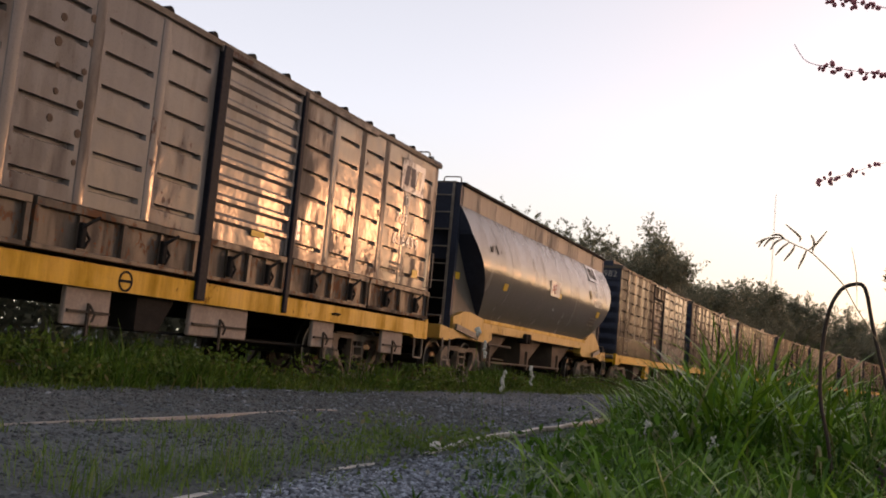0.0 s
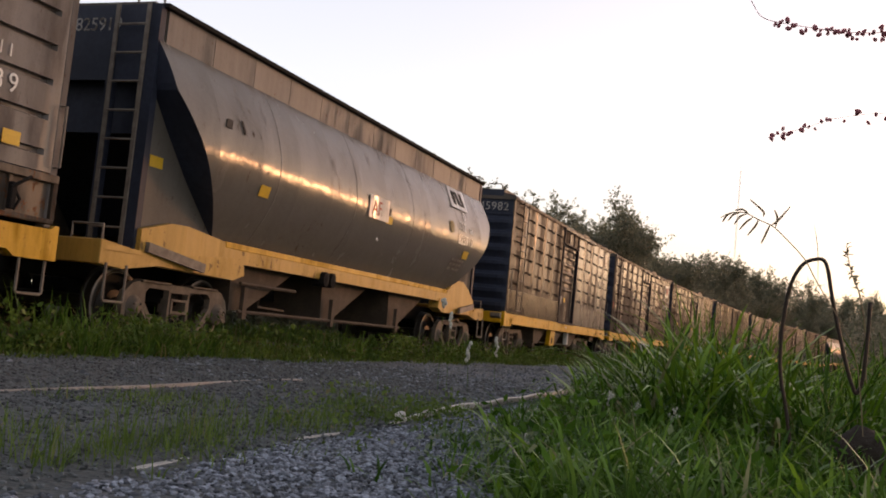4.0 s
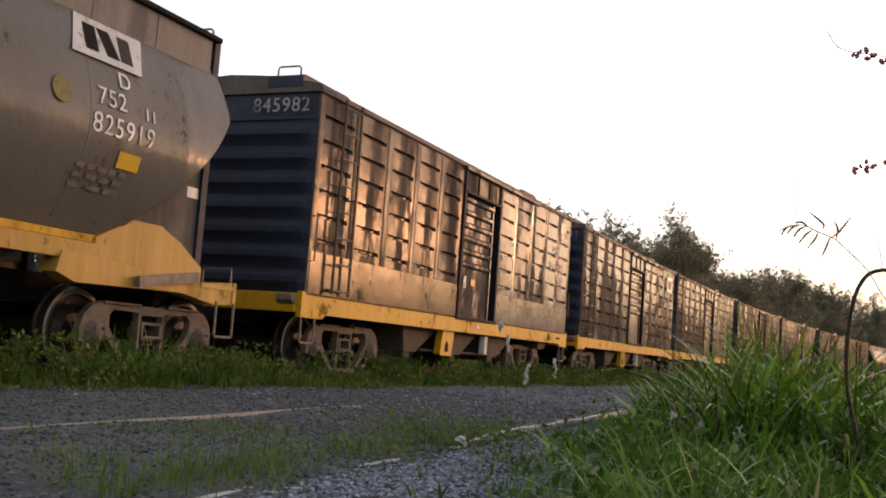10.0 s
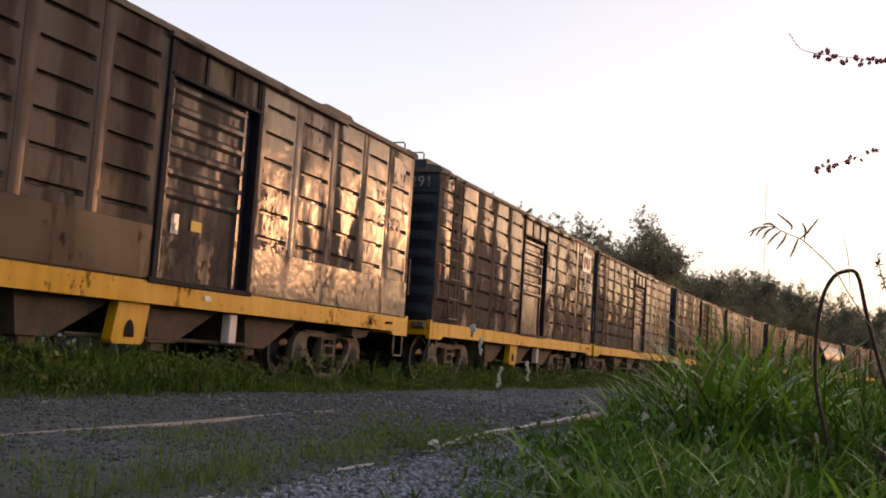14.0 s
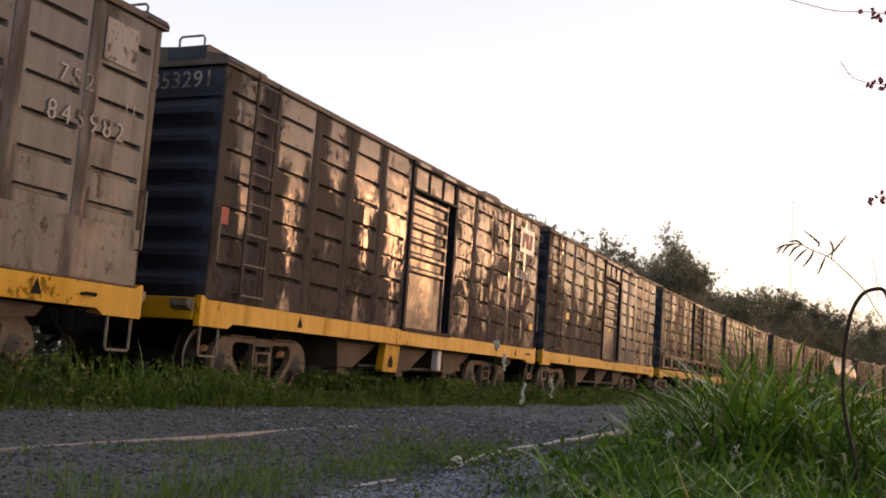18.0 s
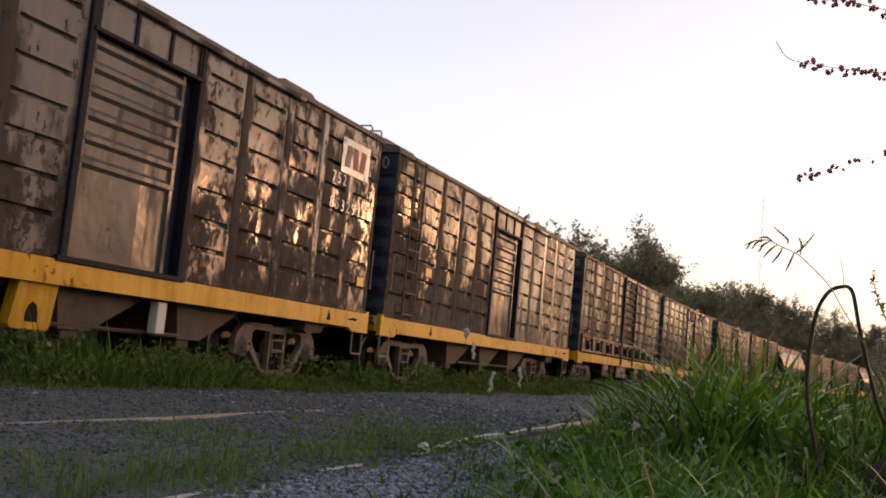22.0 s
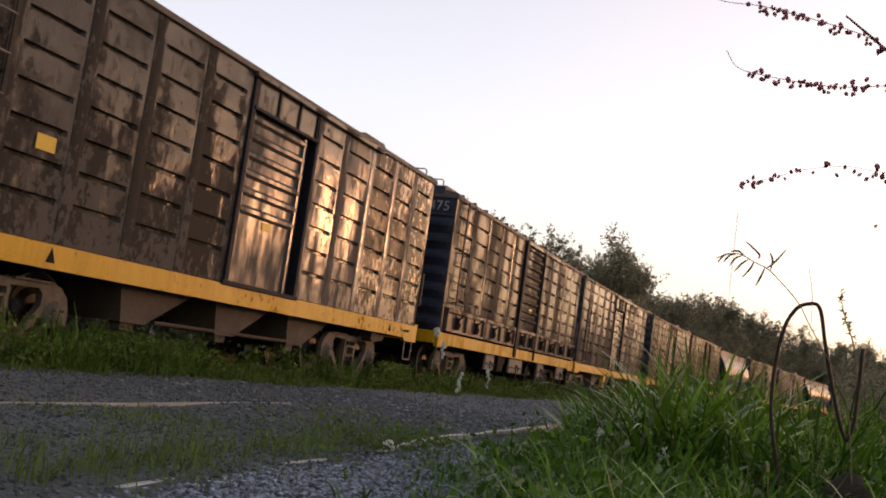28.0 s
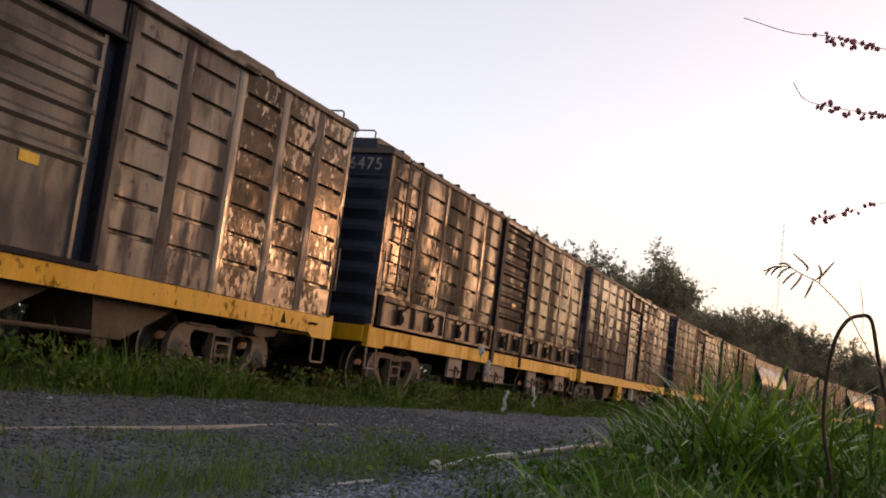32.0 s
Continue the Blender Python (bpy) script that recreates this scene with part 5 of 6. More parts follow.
bsdf.inputs["Roughness"].default_value = 0.9
bump(nt, bsdf, math_node(nt, "ADD", vor.outputs["Distance"], math_node(nt, "MULTIPLY", mid, 0.8)), 0.6, 0.025)


bm = bmesh.new()
xs = [-3000, -600, -150, -60, -30, -20, -14] + list(np.arange(-11, 6.01, 0.25)) + [9, 14, 25, 60, 150, 600, 3000]
ys = [-3000, -500, -100, -40, -15, -6, -2] + list(np.arange(0, 24.01, 0.25)) + [26, 29, 33, 40, 55, 80, 130, 250, 600, 1500, 4000]
grid = [[bm.verts.new((x, y, ground_z(x, y))) for y in ys] for x in xs]
for a, b in zip(grid, grid[1:]):
    for i in range(len(ys) - 1):
        bm.faces.new((a[i], b[i], b[i + 1], a[i + 1]))
ground = new("ground", mesh_of("ground", bm, m_ground, True))
tagged(ground, "grey gravel and packed soil beside the railway", "ground", kind="structure")

# ---------------------------------------------------------------- plants and stones


def leaf_material(name, dark, light, dry, through=0.35, rough=0.48, shine=0.14):
    """Leaves and blades: colour varies by blade; some light passes through."""
    m, nt, bsdf = mat_base(name)
    geo = nt.nodes.new("ShaderNodeNewGeometry")
    rnd = geo.outputs["Random Per Island"]
    col = mix(nt, rnd, dark, light)
    col = mix(nt, ramp(nt, rnd, 0.93, 0.97), col, dry)
    n = noise_tex(nt, coords(nt, vary=0.0), 1.3, 3)
    col = mix(nt, ramp(nt, n, 0.45, 0.85), col, tuple(v * 0.6 for v in dark))
    nt.links.new(col, bsdf.inputs["Base Color"])
    bsdf.inputs["Roughness"].default_value = rough
    bsdf.inputs["Specular IOR Level"].default_value = shine
    tr = nt.nodes.new("ShaderNodeBsdfTranslucent")
    nt.links.new(col, tr.inputs["Color"])
    ms = nt.nodes.new("ShaderNodeMixShader")
    ms.inputs[0].default_value = through
    nt.links.new(bsdf.outputs[0], ms.inputs[1])
    nt.links.new(tr.outputs[0], ms.inputs[2])
    nt.links.new(ms.outputs[0], nt.nodes["Material Output"].inputs["Surface"])
    return m


M["blade"] = leaf_material("grass_blade", (0.018, 0.054, 0.005), (0.14, 0.265, 0.02), (0.24, 0.22, 0.09))
M["verge"] = leaf_material("verge_grass", (0.044, 0.084, 0.012), (0.165, 0.225, 0.042), (0.2, 0.16, 0.07))
M["tuft"] = leaf_material("coarse_tuft", (0.035, 0.08, 0.009), (0.17, 0.27, 0.045), (0.24, 0.22, 0.09))
M["sparse"] = leaf_material("sparse_grass", (0.075, 0.13, 0.024), (0.20, 0.275, 0.06), (0.22, 0.19, 0.1))
M["herb"] = leaf_material("herb_leaf", (0.022, 0.06, 0.006), (0.12, 0.235, 0.028), (0.26, 0.3, 0.16), 0.35, 0.55, 0.08)
M["leaf"] = leaf_material("tree_leaf", (0.115, 0.12, 0.082), (0.31, 0.295, 0.20), (0.28, 0.23, 0.14), 0.5)
M["shrub"] = leaf_material("shrub_leaf", (0.10, 0.105, 0.068), (0.27, 0.26, 0.18), (0.3, 0.26, 0.19), 0.45)
M["bark"] = plain("bark", (0.06, 0.047, 0.036), (0.035, 0.028, 0.022), 9.0, 0.9, 0, 0.8, 0.02)
M["bud"] = plain("mauve_red_bud", (0.46, 0.17, 0.2), (0.27, 0.09, 0.1), 30.0, 0.7)
M["twig"] = plain("dark_twig", (0.045, 0.03, 0.027), (0.03, 0.02, 0.02), 30.0, 0.8)
M["straw"] = plain("straw_seed_head", (0.30, 0.23, 0.14), (0.2, 0.16, 0.1), 30.0, 0.8)
M["petal"] = plain("white_petal", (0.6, 0.6, 0.52), (0.5, 0.48, 0.42), 30.0, 0.8)
M["hose"] = plain("dark_bent_rod", (0.030, 0.022, 0.018), (0.055, 0.035, 0.024), 14.0, 0.6)


def stone_material(name, dark, light):
    m, nt, bsdf = mat_base(name)
    geo = nt.nodes.new("ShaderNodeNewGeometry")
    col = mix(nt, geo.outputs["Random Per Island"], dark, light)
    n = noise_tex(nt, coords(nt, vary=0.0), 60, 4)
    col = mix(nt, ramp(nt, n, 0.4, 0.8), col, tuple(v * 0.6 for v in dark))
    nt.links.new(col, bsdf.inputs["Base Color"])
    bsdf.inputs["Roughness"].default_value = 0.85
    return m


def blades(name, spots, material, label, category="grass", segs=3, kind="stuff"):
    """One mesh of curved tapering blades; spots are arrays x, y, z, length, width, heading, bend."""
    x, y, z, ln, wd, hd, bd = spots
    n = len(x)
    s = np.linspace(0, 1, segs + 1)
    ang = bd[:, None] * s[None, :]                    # lean grows along the blade
    step = ln[:, None] / segs
    out = np.concatenate([np.zeros((n, 1)), np.cumsum(np.sin(ang[:, 1:]) * step, 1)], 1)
    up = np.concatenate([np.zeros((n, 1)), np.cumsum(np.cos(ang[:, 1:]) * step, 1)], 1)
    cx, cy = np.cos(hd)[:, None], np.sin(hd)[:, None]
    half = wd[:, None] / 2 * (1 - 0.55 * s[None, :] ** 1.5 - 0.42 * (s[None, :] > 0.99))
    px, py, pz = x[:, None] + out * cx, y[:, None] + out * cy, z[:, None] + up
    v = np.empty((n, segs + 1, 2, 3))
    v[:, :, 0, 0], v[:, :, 0, 1], v[:, :, 0, 2] = px - half * cy, py + half * cx, pz
    v[:, :, 1, 0], v[:, :, 1, 1], v[:, :, 1, 2] = px + half * cy, py - half * cx, pz
    base = (np.arange(n) * (segs + 1) * 2)[:, None]
    k = np.arange(segs)[None, :] * 2
    f = np.stack([base + k, base + k + 1, base + k + 3, base + k + 2], -1).reshape(-1, 4)
    me = bpy.data.meshes.new(name)
    me.vertices.add(n * (segs + 1) * 2)
    me.vertices.foreach_set("co", v.reshape(-1))
    me.loops.add(f.size)
    me.loops.foreach_set("vertex_index", f.reshape(-1).astype(np.int32))
    me.polygons.add(len(f))
    me.polygons.foreach_set("loop_start", np.arange(len(f), dtype=np.int32) * 4)
    me.update(calc_edges=True)
    me.polygons.foreach_set("use_smooth", [True] * len(f))
    me.materials.append(material)
    return tagged(new(name, me), label, category, kind=kind)


rng = np.random.default_rng(7)


def clumped(n_clumps, per, xr, yr, spread, hgt, wid, bend_r, keep=None, gain=None):
    """Blades in clumps over a rectangle; keep(x, y) thins them, gain(x, y) scales their height."""
    cx, cy = rng.uniform(*xr, n_clumps), rng.uniform(*yr, n_clumps)
    if keep is not None:
        ok = rng.random(n_clumps) < keep(cx, cy)
        cx, cy = cx[ok], cy[ok]
    k = len(cx)
    ch = rng.uniform(0.7, 1.15, k)
    x = np.repeat(cx, per) + rng.normal(0, spread, k * per)
    y = np.repeat(cy, per) + rng.normal(0, spread, k * per)
    ln = rng.uniform(*hgt, k * per) * np.repeat(ch, per)
    if gain is not None:
        ln *= gain(x, y)
    wd = rng.uniform(*wid, k * per)
    hd = np.arctan2(y - np.repeat(cy, per), x - np.repeat(cx, per)) + rng.normal(0, 0.7, k * per)
    bd = rng.uniform(*bend_r, k * per)
    return x, y, np.zeros(k * per) - 0.02, ln, wd, hd, bd


def tufts(places, per, spread, hgt, wid, bend_r):
    """Blades in clumps round given places."""
    cx, cy = (np.repeat([p[k] for p in places], per) for k in (0, 1))
    n = len(cx)
    dx, dy = rng.normal(0, spread, n), rng.normal(0, spread, n)
    ln = rng.uniform(*hgt, n) * np.repeat(rng.uniform(0.75, 1.1, len(places)), per) * np.exp(-(dx * dx + dy * dy) / (9 * spread * spread))
    return cx + dx, cy + dy, np.zeros(n) - 0.02, ln, rng.uniform(*wid, n), np.arctan2(dy, dx) + rng.normal(0, 0.7, n), rng.uniform(*bend_r, n)


# tall broad-bladed grass in front
tall_keep = lambda x, y: np.clip((x / y + 0.222) / 0.03, 0, 1) * np.clip((y - 4.4) / 0.6, 0, 1)


def tall_gain(x, y):
    """The sward is highest in one broad clump and lower to both sides of it."""
    crest = np.interp(x / y, (-0.24, -0.20, -0.17, -0.12, -0.08, -0.06, -0.03, 0.02, 0.06), (-0.03, -0.008, 0.018, 0.042, 0.044, 0.034, 0.024, 0.018, 0.03))
    return (0.5 + crest * np.minimum(y, 7.5)) / 0.72 * (1 + 0.08 * np.sin(x * 5.1 + 1) * np.cos(y * 3.7))


M["broad"] = leaf_material("broad_blade", (0.036, 0.105, 0.008), (0.27, 0.45, 0.04), (0.36, 0.34, 0.2), 0.40, 0.30, 0.34)
broad_keep = lambda x, y: tall_keep(x, y) * np.clip((0.06 - x / y) / 0.1, 0.1, 1) * (0.35 + 0.65 * (np.sin(x * 4.3 + 0.7) * np.cos(y * 2.6) > -0.2))
blades("broad_grass", clumped(760, 13, (-2.2, 2.4), (5.0, 8.8), 0.10, (0.45, 1.0), (0.016, 0.040), (0.9, 2.9), broad_keep, tall_gain), M["broad"], "broad arching blades of bright green grass", segs=6)
blades("tall_grass", clumped(980, 17, (-2.6, 2.6), (4.2, 10.0), 0.09, (0.30, 0.92), (0.006, 0.024), (0.3, 2.7), tall_keep, tall_gain), M["blade"], "lush tall broad-bladed grass beside the gravel", segs=5)
low_keep = lambda x, y: np.clip((x / y + 0.43) / 0.22, 0, 1) ** 1.3
low_gain = lambda x, y: 0.42 + 0.58 * np.clip((x / y + 0.33) / 0.13, 0, 1)
M["low"] = leaf_material("low_grass", (0.04, 0.095, 0.014), (0.20, 0.34, 0.06), (0.30, 0.30, 0.18))
blades("low_grass", clumped(900, 15, (-1.75, 1.6), (2.7, 6.2), 0.06, (0.10, 0.36), (0.004, 0.019), (0.3, 2.5), low_keep, low_gain), M["low"], "knee-low tangled grass at the gravel's edge", segs=4)
near_keep = lambda x, y: np.clip((x / y + 0.30) / 0.06, 0, 1)
blades("arching_grass", clumped(300, 8, (-1.4, 0.9), (2.9, 5.0), 0.07, (0.16, 0.40), (0.011, 0.027), (0.9, 2.7), near_keep), M["broad"], "low arching broad blades at the meadow's edge", segs=5)
# far reach of the meadow on the right
blades("meadow_grass", clumped(1500, 14, (-1.5, 12), (9.5, 45), 0.12, (0.3, 0.58), (0.012, 0.03), (0.2, 1.6), lambda x, y: np.clip((x / y + 0.17) / 0.05, 0, 1)), M["blade"], "uneven meadow of tall grass", segs=3)
# thin grass between the siding's rails
def sparse_keep(x, y):
    return np.clip(0.1 + 1.1 * np.sin(x * 3.3 + 0.6 * y) * np.cos(y * 2.1), 0.04, 1)


blades("grass_tufts", tufts(((-2.15, 2.5), (-2.42, 2.6), (-2.2, 2.85), (-2.3, 3.1), (-2.24, 3.4), (-2.36, 3.55), (-2.2, 3.8), (-2.4, 4.7), (-2.75, 3.0), (-2.15, 4.3), (-2.3, 4.2), (-2.15, 3.2), (-2.45, 3.9), (-2.35, 5.0), (-2.25, 5.3), (-2.3, 5.7), (-2.5, 5.5)), 75, 0.095, (0.05, 0.24), (0.002, 0.006), (0.2, 1.9)), M["sparse"], "upright tufts of thin green grass in gravel", segs=4)
blades("sparse_grass", clumped(420, 16, (-3.6, -1.7), (2.2, 8.0), 0.06, (0.03, 0.12), (0.003, 0.008), (0.3, 2.1), sparse_keep), M["sparse"], "thin sparse grass growing through gravel", segs=3)
# verge along the main track
verge_keep = lambda x, y: np.clip((-5.75 - x + 0.16 * np.sin(y * 1.3) + 0.012 * np.maximum(y - 10, 0)) / 0.35, 0, 1)
verge_gain = lambda x, y: 0.24 + 0.30 * np.clip(0.25 + np.sin(y * 0.83 + 1.9) * np.sin(y * 0.37 + 0.4) + 0.4 * np.sin(y * 2.1), 0, 1) * np.clip((-x - 5.7) / 0.9, 0.2, 1)
blades("verge_grass", clumped(4200, 16, (-8.0, -5.6), (1.5, 34), 0.10, (0.12, 0.46), (0.006, 0.018), (0.3, 2.5), verge_keep, verge_gain), M["verge"], "weedy green verge along the railway", segs=3)
clumps = [(-6.75, 7.3), (-6.7, 7.8), (-6.8, 8.3), (-6.7, 8.8), (-6.85, 9.3), (-6.75, 9.8), (-6.8, 13.4), (-6.75, 13.9), (-6.8, 16.8), (-6.75, 19.6), (-6.85, 20.2), (-6.8, 23.5), (-6.7, 26.0), (-6.9, 26.8), (-6.8, 31.0)]
clumps += [(x + 0.55, y + 0.2) for x, y in clumps[::2]] + [(-6.5, 6.0)]
blades("verge_tufts", tufts(clumps, 130, 0.17, (0.25, 0.70), (0.007, 0.022), (0.3, 2.5)), M["tuft"], "bushy tufts of coarse green grass beside the railway", segs=4)
far_x = lambda s: (s[0] + np.array([bend(v) for v in s[1]]), *s[1:])
blades("far_verge_grass", far_x(clumped(1700, 12, (-8.6, -5.6), (33, 110), 0.14, (0.15, 0.42), (0.015, 0.035), (0.15, 1.2))), M["verge"], "far weedy verge along the railway", segs=2)
blades("back_verge_grass", clumped(1500, 14, (-13.0, -9.2), (2, 50), 0.15, (0.15, 0.42), (0.012, 0.03), (0.15, 1.2)), M["verge"], "rank grass behind the railway", segs=3)


def scatter_stones(name, n, xr, yr, size, material, label, keep=None):
    """Crushed stone as one mesh of small uneven lumps."""
    ico = bmesh.new()
    bmesh.ops.create_icosphere(ico, subdivisions=1, radius=1.0)
    tv = np.array([v.co[:] for v in ico.verts])
    tf = np.array([[v.index for v in f.verts] for f in ico.faces])
    ico.free()
    x, y = rng.uniform(*xr, n), rng.uniform(*yr, n)
    if keep is not None:
        ok = rng.random(n) < keep(x, y)
        x, y = x[ok], y[ok]
        n = len(x)
    r = rng.uniform(*size, n) * rng.uniform(0.6, 1.0, n)
    v = tv[None] * (1 + rng.uniform(-0.45, 0.45, (n, len(tv), 1)))
    v *= np.stack([rng.uniform(0.7, 1.2, n), rng.uniform(0.7, 1.2, n), rng.uniform(0.45, 0.8, n)], 1)[:, None]
    a = rng.uniform(0, math.tau, n)
    c, s = np.cos(a)[:, None], np.sin(a)[:, None]
    vx, vy = v[..., 0] * c - v[..., 1] * s, v[..., 0] * s + v[..., 1] * c
    z = np.array([ground_z(p, q) for p, q in zip(x, y)])
    v = np.stack([vx * r[:, None] + x[:, None], vy * r[:, None] + y[:, None], v[..., 2] * r[:, None] + z[:, None] + r[:, None] * 0.2], -1)
    f = (tf[None] + (np.arange(n) * len(tv))[:, None, None]).reshape(-1, 3)
    me = bpy.data.meshes.new(name)
    me.from_pydata(v.reshape(-1, 3), [], f)
    me.materials.append(material)
    return tagged(new(name, me), label, "gravel", kind="stuff")


M["ballast"] = stone_material("blue_grey_ballast", (0.028, 0.032, 0.04), (0.42, 0.46, 0.54))
M["grit"] = stone_material("grey_grit", (0.037, 0.041, 0.042), (0.18, 0.198, 0.203))
M["spread"] = stone_material("dull_ballast", (0.06, 0.067, 0.075), (0.31, 0.34, 0.38))
scatter_stones("ballast_heap", 62000, (-2.3, 0.4), (1.5, 8.0), (0.007, 0.017), M["ballast"], "loose blue-grey crushed stone beside the siding rail", lambda x, y: np.clip((x - (siding_x(y, 1) + 0.06)) / 0.1, 0, 1) * np.clip((0.8 - x) / 1.6, 0, 1) ** 1.5 * np.clip((y - 1.5 + 0.3 * np.sin(x * 5)) / 1.2, 0, 1))
scatter_stones("ballast_spread", 11000, (-6.2, -2.0), (5.5, 24), (0.010, 0.028), M["spread"], "crushed stone spread over the siding", lambda x, y: np.clip((x + 6.3) / 2.2, 0.12, 1) * np.clip((y - 5.5) / 5, 0.15, 1))
scatter_stones("grit_spread", 34000, (-6.5, -1.9), (1.9, 12), (0.005, 0.016), M["grit"], "fine grey grit on packed soil")

# ---------------------------------------------------------------- trees and shrubs


def leaf_quads(points, size, rs):
    """Small folded leaves at points, in random turns."""
    n = len(points)
    a = rs.normal(size=(n, 3))
    a /= np.linalg.norm(a, axis=1)[:, None]
    b = np.cross(a, rs.normal(size=(n, 3)))
    b /= np.linalg.norm(b, axis=1)[:, None]
    l = rs.uniform(*size, n)[:, None]
    w = l * rs.uniform(0.35, 0.6, n)[:, None]
    v = np.stack([points - a * l, points - b * w, points + a * l, points + b * w], 1)
    return v.reshape(-1, 3), np.arange(n * 4).reshape(-1, 4)


def limbs(rs, height, spread, forks):
    """Polylines with radii: a trunk, limbs and twigs; returns the lines and the twig ends."""
    lines, ends = [], []

    def grow(p, d, length, r, level):
        pts, rad = [p], [r]
        for k in range(3):
            d = (d + Vector(rs.normal(0, 0.16, 3)) + Vector((0, 0, 0.06))).normalized()
            p = p + d * length / 3
            pts.append(p)
            rad.append(r * (1 - 0.2 * (k + 1)))
        lines.append((pts, rad))
        if level == 0:
            ends.extend(pts[1:])
            return
        for _ in range(forks):
            q = pts[rs.integers(1, 4)]
            t = Vector((rs.normal(0, spread), rs.normal(0, spread), rs.uniform(0.15, 0.9)))
            grow(q, (d * 0.5 + t).normalized(), length * rs.uniform(0.5, 0.75), rad[-1] * 0.75, level - 1)
        if level == 1:
            ends.append(pts[-1])

    grow(Vector((0, 0, -0.1)), Vector((0, 0, 1)), height * 0.42, height * 0.02, 3)
    return lines, ends


def make_tree(seed, height, leaves, fluff, leaf, label, spread=0.75, category="tree", fill=0.0):
    rs = np.random.default_rng(seed)
    lines, ends = limbs(rs, height, spread, 4)
    top = max(e.z for e in ends)
    k = height / top
    tree = tagged(new("tree"), label, category, "trees behind the railway")
    bm = bmesh.new()
    for i, (pts, rad) in enumerate(lines):
        if rad[0] > 0.004:
            tube(bm, [p * k for p in pts], [max(0.008, r) for r in rad], 6 if i else 9)
    part("trunk", bm, M["bark"], tree, "dark forked trunk and limbs")
    e = np.array([p[:] for p in ends]) * k
    # leafy twigs stand out from the limbs' ends, most of them upwards
    twigs = leaves // 17
    one, two = e[rs.integers(0, len(e), twigs)], e[rs.integers(0, len(e), twigs)]
    inner = (rs.random((twigs, 1)) < fill) * rs.random((twigs, 1)) * 0.6      # some shoots fill the crown between the limbs
    root = one + (two - one) * inner + rs.normal(0, fluff * 0.45, (twigs, 3))
    way = rs.normal(0, 0.75, (twigs, 3)) + np.array([0, 0, 0.65])
    way *= (rs.uniform(0.3, 1.0, twigs) ** 1.6 * 1.45 * fluff * 2.2 / np.linalg.norm(way, axis=1))[:, None]
    along = rs.random((twigs, 17, 1)) ** 0.75
    spots = (root[:, None] + way[:, None] * along + rs.normal(0, 0.055, (twigs, 17, 3))).reshape(-1, 3)
    v, f = leaf_quads(spots, leaf, rs)
    me = bpy.data.meshes.new("crown")
    me.from_pydata(v, [], f)
    me.materials.append(M["leaf"])
    tagged(piece("crown", me, tree), kind="stuff")
    return tree


tree_a = make_tree(3, 9.0, 40000, 0.38, (0.042, 0.10), "broad dark-green tree with an uneven crown", 0.85, fill=0.65)
tree_b = make_tree(11, 9.0, 46000, 0.40, (0.045, 0.105), "dense dark-green tree behind the wagons", 1.0, fill=0.8)
tree_c = make_tree(23, 9.0, 9000, 0.30, (0.04, 0.10), "thin half-bare tree with fine twigs", 0.7, fill=0.1)
PLACES = ((2, -14.3, 37, 7.0, 0), (2, -14.4, 41, 7.0, 80), (2, -14.2, 45, 7.2, 200), (2, -13.6, 50, 7.6, 130), (0, -12.9, 54, 7.6, 40), (0, -12.6, 60, 8.6, 10), (1, -12.2, 63, 8.3, 60), (2, -15.5, 66, 9.0, 215),
          (2, -12.4, 76, 7.6, 120), (1, -12.3, 86, 8.9, 200), (0, -11.2, 92, 9.4, 300), (1, -10.2, 97, 9.6, 20), (1, -8.6, 103, 9.6, 75), (0, -7.4, 108, 10.0, 150), (1, -6.0, 113, 9.8, 260), (2, -5.2, 117, 9.0, 90),
          (2, -4.0, 122, 8.6, 330), (1, -2.6, 134, 9.6, 50), (0, 0.2, 142, 10.0, 170), (1, 2.6, 150, 10.6, 70), (0, 5.0, 158, 11.0, 10), (1, 7.6, 166, 11.6, 110), (0, 10.5, 174, 12.0, 45))
used = set()
for k, x, y, h, turn in PLACES:
    src = (tree_a, tree_b, tree_c)[k]
    t = src if k not in used else copy_thing(src, pose(0, 0, 0))
    used.add(k)
    t.matrix_basis = Matrix.Translation((x, y, -0.05)) @ Matrix.Rotation(radians(turn), 4, "Z") @ Matrix.Scale(h / 8.9, 4)

# undergrowth: dense low bushes added behind the railway, and pale brush in the meadow
rs = np.random.default_rng(41)


def thicket(name, n, xr, yr, hgt, size, material, label, bendy=False, cover=None):
    x, y = rs.uniform(*xr, n), rs.uniform(*yr, n)
    if cover is not None:
        ok = cover(x, y)
        x, y = x[ok], y[ok]
    if bendy:
        x = x + np.array([bend(v) for v in y])
    top = hgt * (0.72 + 0.28 * np.sin(y * 0.7 + np.sin(x * 0.9) * 2) * np.cos(y * 0.23 + x * 0.4))
    z = np.abs(top) * rs.random(len(x)) ** 0.8
    v, f = leaf_quads(np.stack([x, y, z], 1), size, rs)
    me = bpy.data.meshes.new(name)
    me.from_pydata(v, [], f)
    me.materials.append(material)
    tagged(new(name, me), label, "bushes", kind="stuff")


